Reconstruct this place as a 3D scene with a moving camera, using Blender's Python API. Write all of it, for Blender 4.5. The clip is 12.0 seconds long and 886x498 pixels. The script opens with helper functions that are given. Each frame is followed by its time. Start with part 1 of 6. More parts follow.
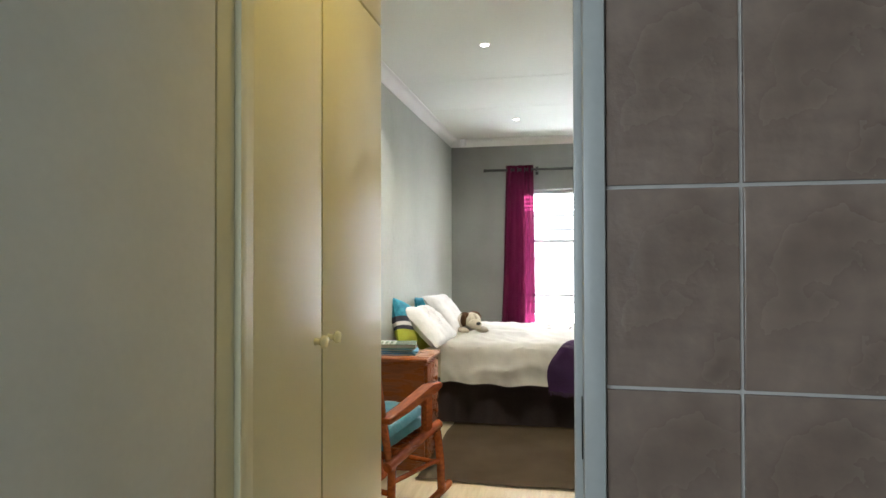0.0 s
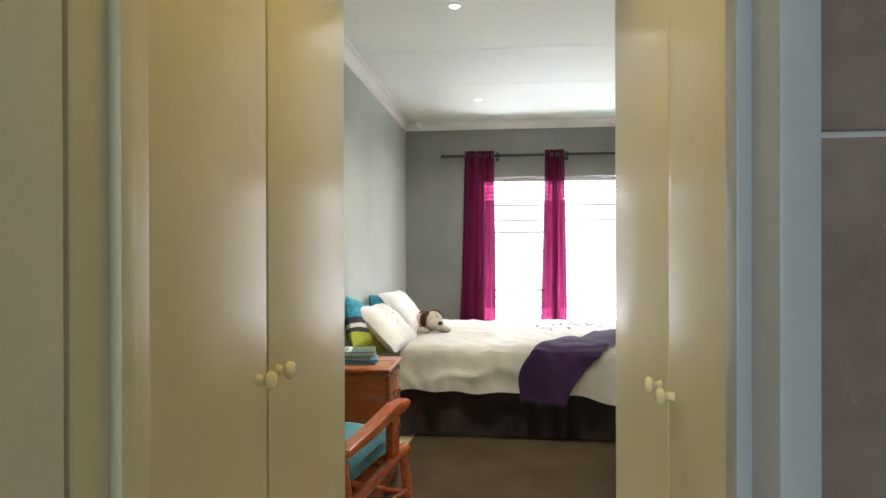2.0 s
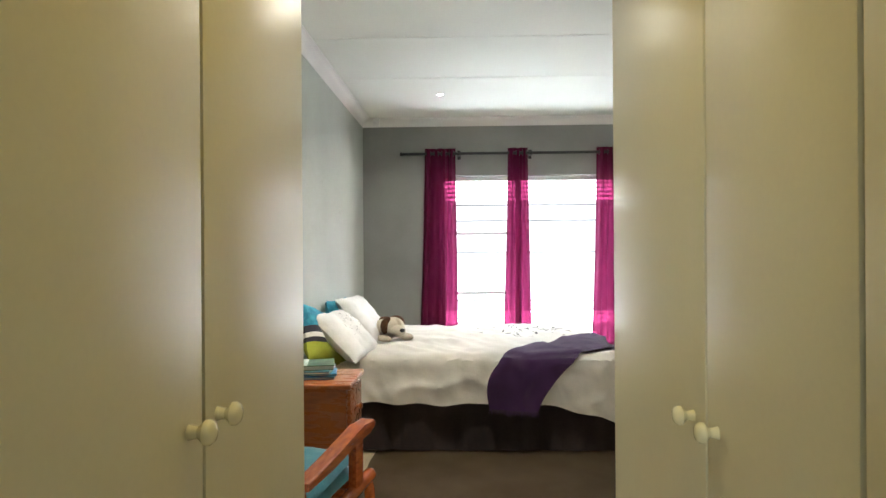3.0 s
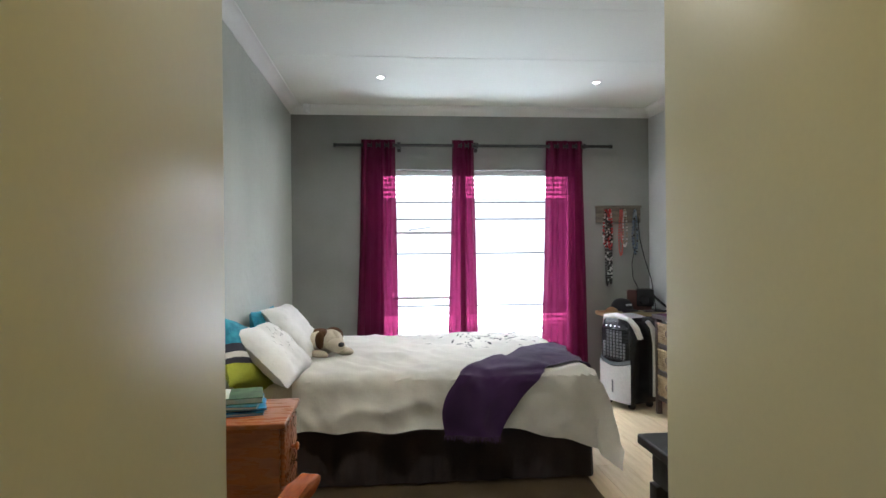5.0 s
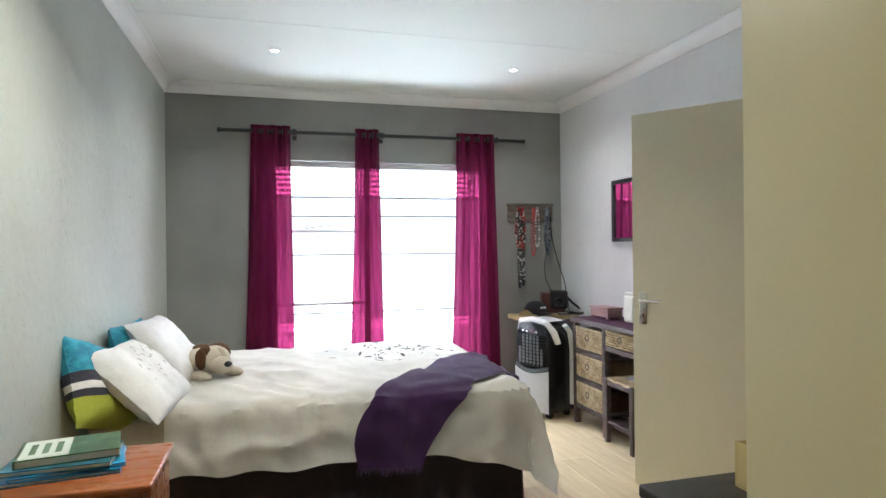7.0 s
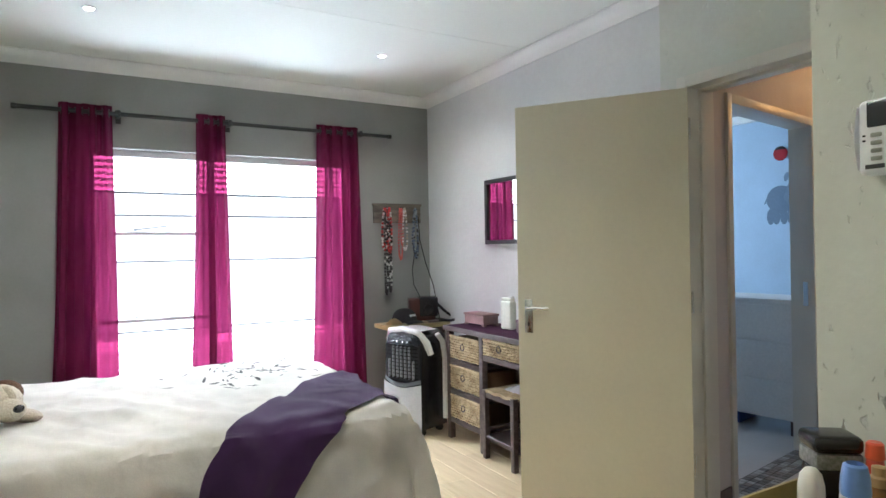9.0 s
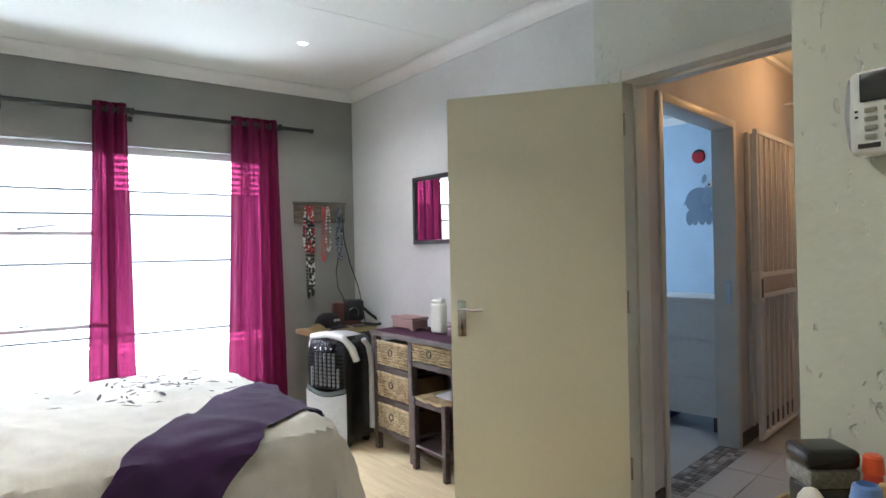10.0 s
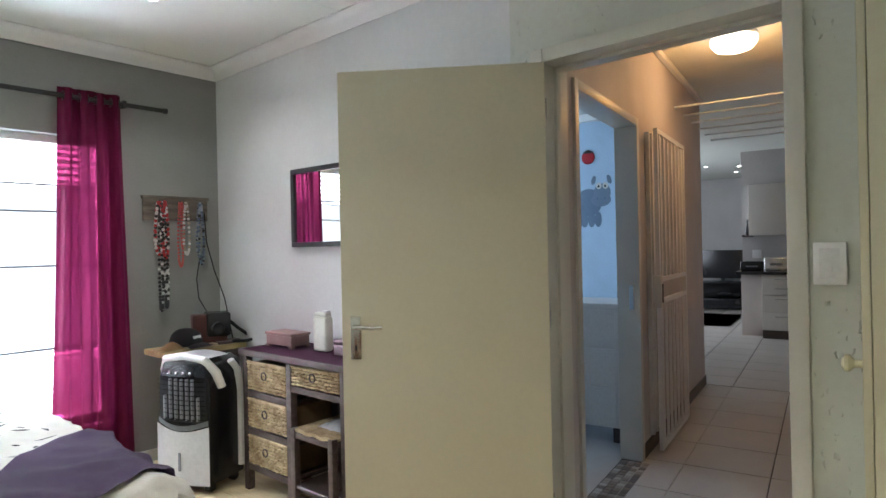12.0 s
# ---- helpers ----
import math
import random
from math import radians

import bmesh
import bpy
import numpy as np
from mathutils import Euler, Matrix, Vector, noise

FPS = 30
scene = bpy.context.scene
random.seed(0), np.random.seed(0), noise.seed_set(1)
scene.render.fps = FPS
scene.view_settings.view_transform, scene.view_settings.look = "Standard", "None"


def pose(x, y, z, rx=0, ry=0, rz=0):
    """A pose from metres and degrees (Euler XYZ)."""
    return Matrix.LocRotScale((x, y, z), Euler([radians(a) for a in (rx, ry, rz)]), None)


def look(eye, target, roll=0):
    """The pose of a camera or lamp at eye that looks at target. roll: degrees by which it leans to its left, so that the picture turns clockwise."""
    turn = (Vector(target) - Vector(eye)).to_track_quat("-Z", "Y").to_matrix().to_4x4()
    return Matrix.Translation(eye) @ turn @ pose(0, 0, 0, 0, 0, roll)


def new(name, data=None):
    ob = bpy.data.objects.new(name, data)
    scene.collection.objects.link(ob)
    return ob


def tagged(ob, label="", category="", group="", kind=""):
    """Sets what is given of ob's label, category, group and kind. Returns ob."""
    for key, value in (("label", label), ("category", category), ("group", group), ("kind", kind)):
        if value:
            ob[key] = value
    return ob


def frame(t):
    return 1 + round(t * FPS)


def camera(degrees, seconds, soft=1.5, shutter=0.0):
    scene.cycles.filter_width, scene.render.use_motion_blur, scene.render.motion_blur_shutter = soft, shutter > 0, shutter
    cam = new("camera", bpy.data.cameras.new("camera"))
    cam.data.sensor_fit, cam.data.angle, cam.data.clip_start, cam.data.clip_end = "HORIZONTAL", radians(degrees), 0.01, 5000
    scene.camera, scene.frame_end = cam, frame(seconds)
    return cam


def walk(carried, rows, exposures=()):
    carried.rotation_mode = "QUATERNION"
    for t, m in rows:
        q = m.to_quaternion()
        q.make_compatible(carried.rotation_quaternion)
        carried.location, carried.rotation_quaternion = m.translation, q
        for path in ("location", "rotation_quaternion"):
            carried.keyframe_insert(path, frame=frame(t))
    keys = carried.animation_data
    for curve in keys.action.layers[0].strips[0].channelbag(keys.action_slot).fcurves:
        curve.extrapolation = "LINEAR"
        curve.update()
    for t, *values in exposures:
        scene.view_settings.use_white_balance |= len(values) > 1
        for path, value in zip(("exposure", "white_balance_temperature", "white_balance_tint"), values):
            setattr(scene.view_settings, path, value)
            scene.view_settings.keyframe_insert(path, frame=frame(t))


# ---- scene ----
cam = camera(72.2, 12.0)
PATH = [
    (0, (-0.066, -0.514, 1.289), (-0.467, 1.446, 1.314), -0.1),
    (0.5, (-0.111, -0.394, 1.284), (-0.463, 1.575, 1.285), -0.1),
    (1, (-0.168, -0.267, 1.293), (-0.479, 1.709, 1.282), -0.1),
    (1.5, (-0.217, -0.164, 1.299), (-0.483, 1.818, 1.289), -0.15),
    (2, (-0.272, -0.049, 1.303), (-0.489, 1.939, 1.298), -0.15),
    (2.5, (-0.320, 0.080, 1.309), (-0.471, 2.074, 1.304), -0.2),
    (3, (-0.359, 0.209, 1.307), (-0.424, 2.208, 1.306), -0.4),
    (5, (-0.501, 0.727, 1.32), (-0.319, 2.719, 1.316), -0.5),
    (5.5, (-0.533, 0.874, 1.306), (-0.268, 2.857, 1.309), -0.6),
    (6, (-0.563, 0.967, 1.306), (-0.203, 2.935, 1.304), -0.6),
    (6.5, (-0.558, 1.093, 1.307), (-0.111, 3.043, 1.305), -0.6),
    (7, (-0.558, 1.221, 1.306), (-0.022, 3.148, 1.305), -0.6),
    (9, (-0.512, 1.653, 1.313), (0.473, 3.394, 1.315), -1.0),
    (9.5, (-0.49, 1.727, 1.308), (0.611, 3.396, 1.31), -1.1),
    (10, (-0.441, 1.827, 1.296), (0.756, 3.43, 1.303), -1.2),
    (10.5, (-0.385, 1.945, 1.301), (0.9, 3.477, 1.307), -1.2),
    (11, (-0.334, 2.033, 1.299), (1.02, 3.505, 1.303), -1.2),
    (11.5, (-0.27, 2.14, 1.31), (1.155, 3.544, 1.314), -1.3),
    (12, (-0.204, 2.257, 1.315), (1.297, 3.579, 1.316), -1.2),
]
walk(cam, [(t, look(eye, target, roll)) for t, eye, target, roll in PATH], [(0.0, 0.1, 6200.0, 10.0), (3.0, 0.02, 6250.0, 10.0), (5.0, -0.50, 5850.0, 10.0), (5.7, -0.42, 5850.0, 10.0), (7.0, -0.1, 5800.0, 10.0), (9.0, 0.0, 5750.0, 10.0), (10.0, -0.14, 5800.0, 10.0), (12.0, -0.18, 5850.0, 10.0)])

# ---- world, sun, lamps ----
world = bpy.data.worlds.new("world")
scene.world = world
world.use_nodes = True
sky = world.node_tree.nodes.new("ShaderNodeTexSky")
sky.sky_type, sky.sun_disc = 'NISHITA', False
sky.sun_elevation, sky.sun_rotation = radians(58), radians(195)
world.node_tree.links.new(sky.outputs[0], world.node_tree.nodes["Background"].inputs[0])
world.node_tree.nodes["Background"].inputs[1].default_value = 0.15


def lamp(name, kind, energy, colour, m, size=0.1, size_y=None, spread=None):
    d = bpy.data.lights.new(name, kind)
    d.energy, d.color = energy, colour
    if kind == 'SUN':
        d.angle = size
    elif kind == 'AREA':
        d.size = size
        if size_y:
            d.shape, d.size_y = 'RECTANGLE', size_y
        if spread:
            d.spread = spread
    else:
        d.shadow_soft_size = size
    ob = new(name, d)
    ob.matrix_world = m
    return ob


# the sun stands behind the house, over the roof, and lights the screen outside the window
lamp("sun", 'SUN', 5.0, (1.0, 0.95, 0.87), look((0, 0, 10), (0.9, 3.3, 4.6)), radians(0.5))
CEIL = 2.60
DOWN = [(-0.54, 5.29), (1.13, 5.33), (-0.56, 3.2)]
for lx, ly in DOWN:
    lamp("downlight_lamp", 'AREA', 8.5 if ly > 4 else 26.0, (1.0, 0.95, 0.86) if ly > 4 else (1.0, 0.91, 0.74), pose(lx, ly, CEIL - 0.022), 0.06, spread=radians(136))
lamp("passage_lamp", 'AREA', 5.0, (1.0, 0.74, 0.24), pose(-0.36, 0.98, CEIL - 0.03), 0.40)
lamp("corridor_lamp", 'POINT', 10.0, (1.0, 0.48, 0.14), pose(4.0, 3.42, 2.40), 0.09)
# added lamp for daylight from an unseen bathroom window; the walls have none
lamp("bathroom_daylight_fill", 'AREA', 24.0, (0.84, 0.95, 1.0), look((-0.9, -1.85, 1.5), (0.0, 0.6, 1.3)), 0.9, 0.9)
# unseen lamp above the window head, added in place of sky light
lamp("window_sky_fill", 'AREA', 640.0, (0.88, 0.96, 1.0), look((0.31, 7.45, 2.85), (0.31, 5.2, 0.9)), 2.2, 1.3)
# hidden ground-level lamp, added for light bounced up off the sunlit paving
lamp("paving_bounce_fill", 'AREA', 250.0, (0.84, 0.93, 1.0), pose(0.31, 8.0, -0.10, 180, 0, 0), 2.6, 1.0)
# added lamp for an assumed sky window; the child's north wall is solid
lamp("kids_daylight_fill", 'AREA', 42.0, (0.72, 0.86, 1.0), look((3.6, 6.25, 1.6), (4.4, 4.4, 1.2)), 1.2, 1.2)
# fill lamp added inside the living room; no window is built there
lamp("living_daylight_fill", 'AREA', 85.0, (0.95, 0.97, 1.0), look((9.0, 7.3, 1.6), (10.0, 4.5, 1.0)), 2.4, 1.6)


# ---- materials ----
def mat(name, col, rough=0.6, metal=0.0, big=0.10, fine=0.06, big_scale=2.5, fine_scale=60.0, bump=0.0, bump_scale=None,
        stretch=(1, 1, 1), col2=None, spec=0.5, sheen=0.0, per_object=0.0, rough_var=0.08):
    """A surface with two scales of variation in colour, a little in gloss, and fine relief."""
    m = bpy.data.materials.new(name)
    m.use_nodes = True
    nt = m.node_tree
    N, L = nt.nodes, nt.links
    b = N["Principled BSDF"]
    b.inputs["Metallic"].default_value = metal
    b.inputs["Specular IOR Level"].default_value = spec
    if sheen:
        b.inputs["Sheen Weight"].default_value = sheen
    co = N.new("ShaderNodeTexCoord")
    mp = N.new("ShaderNodeMapping")
    mp.inputs["Scale"].default_value = stretch
    L.new(co.outputs["Object"], mp.inputs["Vector"])

    def noi(scale, detail):
        n = N.new("ShaderNodeTexNoise")
        n.inputs["Scale"].default_value, n.inputs["Detail"].default_value = scale, detail
        L.new(mp.outputs[0], n.inputs["Vector"])
        return n
    n1, n2 = noi(big_scale, 5), noi(fine_scale, 3)
    mix = N.new("ShaderNodeMix")
    mix.data_type = 'RGBA'
    mix.inputs["A"].default_value = (*col, 1)
    c2 = col2 if col2 else tuple(c * (1 - 2.2 * big) for c in col)
    mix.inputs["B"].default_value = (*c2, 1)
    ramp = N.new("ShaderNodeMapRange")
    ramp.inputs["From Min"].default_value, ramp.inputs["From Max"].default_value = 0.38, 0.68
    L.new(n1.outputs[0], ramp.inputs["Value"])
    L.new(ramp.outputs[0], mix.inputs["Factor"])
    hsv = N.new("ShaderNodeHueSaturation")
    mr = N.new("ShaderNodeMapRange")
    mr.inputs["To Min"].default_value, mr.inputs["To Max"].default_value = 1 - 2 * fine, 1 + 2 * fine
    L.new(n2.outputs[0], mr.inputs["Value"])
    L.new(mix.outputs["Result"], hsv.inputs["Color"])
    if per_object:
        oi = N.new("ShaderNodeObjectInfo")
        pr = N.new("ShaderNodeMapRange")
        pr.inputs["To Min"].default_value, pr.inputs["To Max"].default_value = 1 - per_object, 1 + per_object
        L.new(oi.outputs["Random"], pr.inputs["Value"])
        mu = N.new("ShaderNodeMath")
        mu.operation = 'MULTIPLY'
        L.new(mr.outputs[0], mu.inputs[0])
        L.new(pr.outputs[0], mu.inputs[1])
        L.new(mu.outputs[0], hsv.inputs["Value"])
    else:
        L.new(mr.outputs[0], hsv.inputs["Value"])
    L.new(hsv.outputs[0], b.inputs["Base Color"])
    rr = N.new("ShaderNodeMapRange")
    rr.inputs["To Min"].default_value, rr.inputs["To Max"].default_value = max(0.02, rough - rough_var), min(1, rough + rough_var)
    L.new(n1.outputs[0], rr.inputs["Value"])
    L.new(rr.outputs[0], b.inputs["Roughness"])
    if bump:
        bn = noi(bump_scale or fine_scale, 6)
        bu = N.new("ShaderNodeBump")
        bu.inputs["Strength"].default_value, bu.inputs["Distance"].default_value = bump, 0.01
        L.new(bn.outputs[0], bu.inputs["Height"])
        L.new(bu.outputs[0], b.inputs["Normal"])
    return m


def plaster(name, col, pits=0.5):
    """Bagged plaster under paint: broad unevenness with scattered pits and scuffs."""
    m = mat(name, col, rough=0.62, big=0.05, fine=0.025, big_scale=1.6, fine_scale=40)
    N, L = m.node_tree.nodes, m.node_tree.links
    b = N["Principled BSDF"]
    co = N.new("ShaderNodeTexCoord")
    v = N.new("ShaderNodeTexNoise")
    v.inputs["Scale"].default_value, v.inputs["Detail"].default_value, v.inputs["Distortion"].default_value = 60, 3, 0.3
    mp = N.new("ShaderNodeMapping")
    mp.inputs["Scale"].default_value = (1, 1, 0.45)
    L.new(co.outputs["Object"], mp.inputs["Vector"])
    L.new(mp.outputs[0], v.inputs["Vector"])
    # the pits come in drifts
    dr = N.new("ShaderNodeTexNoise")
    dr.inputs["Scale"].default_value, dr.inputs["Detail"].default_value = 2.2, 2
    L.new(co.outputs["Object"], dr.inputs["Vector"])
    sm = N.new("ShaderNodeMath")
    sm.operation = 'MULTIPLY_ADD'
    sm.inputs[1].default_value = 0.35
    L.new(dr.outputs[0], sm.inputs[0])
    L.new(v.outputs[0], sm.inputs[2])
    r = N.new("ShaderNodeMapRange")
    r.inputs["From Min"].default_value, r.inputs["From Max"].default_value = 0.83, 0.90
    L.new(sm.outputs[0], r.inputs["Value"])
    w = N.new("ShaderNodeTexNoise")
    w.inputs["Scale"].default_value, w.inputs["Detail"].default_value = 14, 4
    L.new(co.outputs["Object"], w.inputs["Vector"])
    ad = N.new("ShaderNodeMath")
    ad.operation = 'MULTIPLY_ADD'
    ad.inputs[1].default_value = -pits
    L.new(r.outputs[0], ad.inputs[0])
    L.new(w.outputs[0], ad.inputs[2])
    bu = N.new("ShaderNodeBump")
    bu.inputs["Strength"].default_value, bu.inputs["Distance"].default_value = 0.55 + 0.15 * (pits > 0.8), 0.006
    L.new(ad.outputs[0], bu.inputs["Height"])
    L.new(bu.outputs[0], b.inputs["Normal"])
    return m


def cloth(name, col, trans, rough=0.85, through_col=None, clear=0.0, bump=0.25, bump_scale=300):
    """Woven cloth that lets some light through."""
    m = mat(name, col, rough=rough, big=0.08, fine=0.05, big_scale=4, fine_scale=220, bump=bump, bump_scale=bump_scale, spec=0.2)
    N, L = m.node_tree.nodes, m.node_tree.links
    b, out = N["Principled BSDF"], N["Material Output"]
    t = N.new("ShaderNodeBsdfTranslucent")
    t.inputs["Color"].default_value = (*(through_col or col), 1)
    mx = N.new("ShaderNodeMixShader")
    mx.inputs[0].default_value = trans
    L.new(b.outputs[0], mx.inputs[1])
    L.new(t.outputs[0], mx.inputs[2])
    if clear:
        # an open weave: part of the light passes straight through, dyed
        tr = N.new("ShaderNodeBsdfTransparent")
        tr.inputs["Color"].default_value = (0.80, 0.080, 0.30, 1)
        m2 = N.new("ShaderNodeMixShader")
        m2.inputs[0].default_value = clear
        L.new(mx.outputs[0], m2.inputs[1])
        L.new(tr.outputs[0], m2.inputs[2])
        L.new(m2.outputs[0], out.inputs[0])
    else:
        L.new(mx.outputs[0], out.inputs[0])
    return m


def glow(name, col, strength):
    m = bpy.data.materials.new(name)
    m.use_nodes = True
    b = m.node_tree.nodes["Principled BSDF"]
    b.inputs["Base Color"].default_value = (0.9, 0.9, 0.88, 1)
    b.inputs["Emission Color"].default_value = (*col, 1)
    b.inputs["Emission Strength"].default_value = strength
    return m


def glassy(name, tint=(1, 1, 1)):
    m = bpy.data.materials.new(name)
    m.use_nodes = True
    b = m.node_tree.nodes["Principled BSDF"]
    b.inputs["Base Color"].default_value = (*tint, 1)
    b.inputs["Roughness"].default_value = 0.01
    b.inputs["Transmission Weight"].default_value = 1.0
    b.inputs["IOR"].default_value = 1.45
    return m


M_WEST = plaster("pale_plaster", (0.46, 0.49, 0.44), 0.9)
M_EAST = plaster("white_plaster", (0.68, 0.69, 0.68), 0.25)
M_DOORWALL = plaster("white_bagged_plaster", (0.61, 0.63, 0.56), 1.4)
# the north wall's backlit shade is put into this darker grey
M_NORTH = mat("grey_wall_backlit", (0.26, 0.26, 0.245), rough=0.65, big=0.06, fine=0.03, bump=0.12, bump_scale=50)
M_CEIL = mat("white_ceiling_paint", (0.76, 0.78, 0.72), rough=0.8, big=0.03, fine=0.02, big_scale=0.8, bump=0.06, bump_scale=120)
M_COVE = mat("white_cornice_paint", (0.80, 0.80, 0.77), rough=0.6, big=0.03, fine=0.02)
M_CUP = mat("cream_cupboard_enamel", (0.64, 0.595, 0.41), rough=0.37, spec=0.52, big=0.03, fine=0.015, big_scale=1.2, fine_scale=90, bump=0.05, bump_scale=14)
M_KNOB = mat("cream_glazed_knob", (0.78, 0.73, 0.48), rough=0.12, big=0.02, fine=0.01)
M_DOOR = mat("cream_door_enamel", (0.69, 0.64, 0.49), rough=0.38, big=0.03, fine=0.02, big_scale=1.0, bump=0.06, bump_scale=24)
M_FRAME = mat("cream_door_frame_paint", (0.66, 0.64, 0.57), rough=0.35, big=0.05, fine=0.02, bump=0.08, bump_scale=30)
# grey holds the dim bluish light that falls on the bathroom door frame
M_STEEL = mat("frame_gloss_in_dim_light", (0.41, 0.425, 0.42), rough=0.34, big=0.05, fine=0.03, bump=0.08, bump_scale=26)
M_BATHDOOR = mat("grey_painted_door", (0.66, 0.63, 0.55), rough=0.55, big=0.05, fine=0.02, bump=0.04)
M_TILE = mat("brown_stone_tile", (0.25, 0.185, 0.15), rough=0.27, big=0.20, fine=0.14, big_scale=5, fine_scale=22, bump=0.65, bump_scale=11,
             col2=(0.16, 0.11, 0.085), per_object=0.08)
M_GROUT = mat("pale_grout", (0.60, 0.57, 0.54), rough=0.9, big=0.08, fine=0.05, bump=0.2)
M_PLANK = mat("pale_wood_plank", (0.60, 0.49, 0.31), rough=0.32, big=0.10, fine=0.06, big_scale=3, fine_scale=40, stretch=(9, 0.9, 1), per_object=0.09,
              col2=(0.50, 0.39, 0.23), bump=0.05)
M_GAP = mat("dark_joint", (0.16, 0.12, 0.08), rough=0.9)
M_CTILE = mat("grey_floor_tile", (0.46, 0.43, 0.40), rough=0.32, big=0.03, fine=0.025, big_scale=3, fine_scale=50, per_object=0.05, bump=0.05)
M_CGROUT = mat("dark_floor_grout", (0.10, 0.085, 0.075), rough=0.9)
M_SKIRT = mat("brown_tile_skirting", (0.085, 0.065, 0.055), rough=0.4, big=0.15, fine=0.08)
M_RUG = mat("brown_grey_rug_pile", (0.17, 0.125, 0.08), rough=1.0, big=0.12, fine=0.22, big_scale=3, fine_scale=180, bump=0.9, bump_scale=260, spec=0.1)
M_CURT = cloth("magenta_voile", (0.095, 0.005, 0.030), 0.018, through_col=(0.34, 0.012, 0.13), clear=0.118)
M_BLACK = mat("black_metal", (0.018, 0.018, 0.018), rough=0.4, big=0.05)
M_WINF = mat("white_window_paint", (0.78, 0.79, 0.78), rough=0.35, big=0.03)
M_BAR = mat("grey_bar_paint", (0.012, 0.012, 0.012), rough=0.5)
M_GLASS = glassy("window_glass")
M_CHROME = mat("worn_chrome", (0.70, 0.70, 0.69), rough=0.16, metal=1.0, big=0.05, fine=0.03)
M_DUVET = cloth("white_duvet_cotton", (0.88, 0.85, 0.79), 0.04, bump=0.45, bump_scale=14)
M_SHEET = mat("cream_sheet", (0.66, 0.62, 0.50), rough=0.9, big=0.05, bump=0.2, bump_scale=200)
M_SKIRTB = mat("dark_brown_valance", (0.050, 0.033, 0.030), rough=0.85, big=0.15, fine=0.1, bump=0.2, bump_scale=60, sheen=0.2)
M_THROW = mat("purple_fleece", (0.070, 0.022, 0.105), rough=0.95, big=0.14, fine=0.12, fine_scale=300, bump=0.6, bump_scale=350, sheen=0.25)
M_LEAF = mat("charcoal_print", (0.10, 0.10, 0.10), rough=0.9, big=0.2)
M_TEAL = mat("teal_cotton", (0.015, 0.19, 0.29), rough=0.8, big=0.22, fine=0.1, big_scale=22, bump=0.3, bump_scale=120, col2=(0.05, 0.34, 0.46))
M_NAVY = mat("navy_cotton", (0.035, 0.035, 0.055), rough=0.85, big=0.1, bump=0.3, bump_scale=150)
M_LIME = mat("lime_cotton", (0.36, 0.40, 0.04), rough=0.85, big=0.1, bump=0.3, bump_scale=150)
M_PWHITE = cloth("white_pillow_cotton", (0.74, 0.73, 0.71), 0.05, bump=0.45, bump_scale=20)
M_PINE = mat("orange_stained_pine", (0.30, 0.10, 0.030), rough=0.28, big=0.16, fine=0.10, big_scale=4, fine_scale=30, stretch=(2, 12, 12), col2=(0.19, 0.055, 0.016), bump=0.05)
M_CHAIR = mat("orange_varnished_wood", (0.36, 0.085, 0.018), rough=0.24, big=0.16, fine=0.08, big_scale=5, fine_scale=34, stretch=(3, 12, 12), col2=(0.22, 0.045, 0.010))
M_CUSH = mat("teal_satin", (0.006, 0.17, 0.22), rough=0.40, big=0.1, fine=0.05, bump=0.2, bump_scale=40, sheen=0.3)
M_TAN = mat("brown_plush", (0.11, 0.055, 0.028), rough=1, big=0.2, fine=0.2, fine_scale=160, bump=0.7, bump_scale=200, spec=0.1)
M_CREAMP = mat("cream_plush", (0.62, 0.55, 0.44), rough=1, big=0.1, fine=0.15, fine_scale=160, bump=0.7, bump_scale=200, spec=0.1)
M_DKPL = mat("black_plastic", (0.015, 0.016, 0.018), rough=0.25, big=0.05)
M_WHPL = mat("white_plastic", (0.74, 0.75, 0.75), rough=0.3, big=0.03)
M_GREYPL = mat("grey_plastic", (0.22, 0.24, 0.26), rough=0.2, big=0.05)
M_DKWOOD = mat("dark_stained_wood", (0.050, 0.034, 0.032), rough=0.45, big=0.25, fine=0.15, big_scale=6, fine_scale=40, stretch=(6, 2, 6), bump=0.12, col2=(0.10, 0.075, 0.07))
M_WICKER = mat("straw_wicker", (0.47, 0.37, 0.22), rough=0.75, big=0.2, fine=0.2, big_scale=16, fine_scale=90, bump=0.4, bump_scale=160, col2=(0.27, 0.19, 0.10))
M_CLOTHP = mat("plum_runner_cloth", (0.12, 0.035, 0.085), rough=0.9, big=0.15, bump=0.3, bump_scale=180)
M_YWOOD = mat("yellow_pine_board", (0.42, 0.33, 0.15), rough=0.5, big=0.2, fine=0.1, stretch=(2, 9, 9), bump=0.06)
M_MIRROR = mat("silvered_mirror", (0.88, 0.89, 0.88), rough=0.015, metal=1.0, big=0.0, fine=0.0, rough_var=0.0)
M_KWHITE = mat("white_kitchen_front", (0.70, 0.68, 0.64), rough=0.35, big=0.03)
M_GRANITE = mat("black_granite", (0.02, 0.02, 0.022), rough=0.12, big=0.2, fine=0.3, fine_scale=200)
# child's white wall, with the blue of the daylight put into its colour
M_SKYTINTW = mat("wall_with_blue_daylight", (0.46, 0.60, 0.74), rough=0.7, big=0.05, fine=0.03)
M_CORR = mat("cream_corridor_paint", (0.58, 0.53, 0.505), rough=0.6, big=0.05, fine=0.03, bump=0.15, bump_scale=30)
M_LIVW = mat("grey_living_paint", (0.50, 0.49, 0.48), rough=0.7, big=0.04)
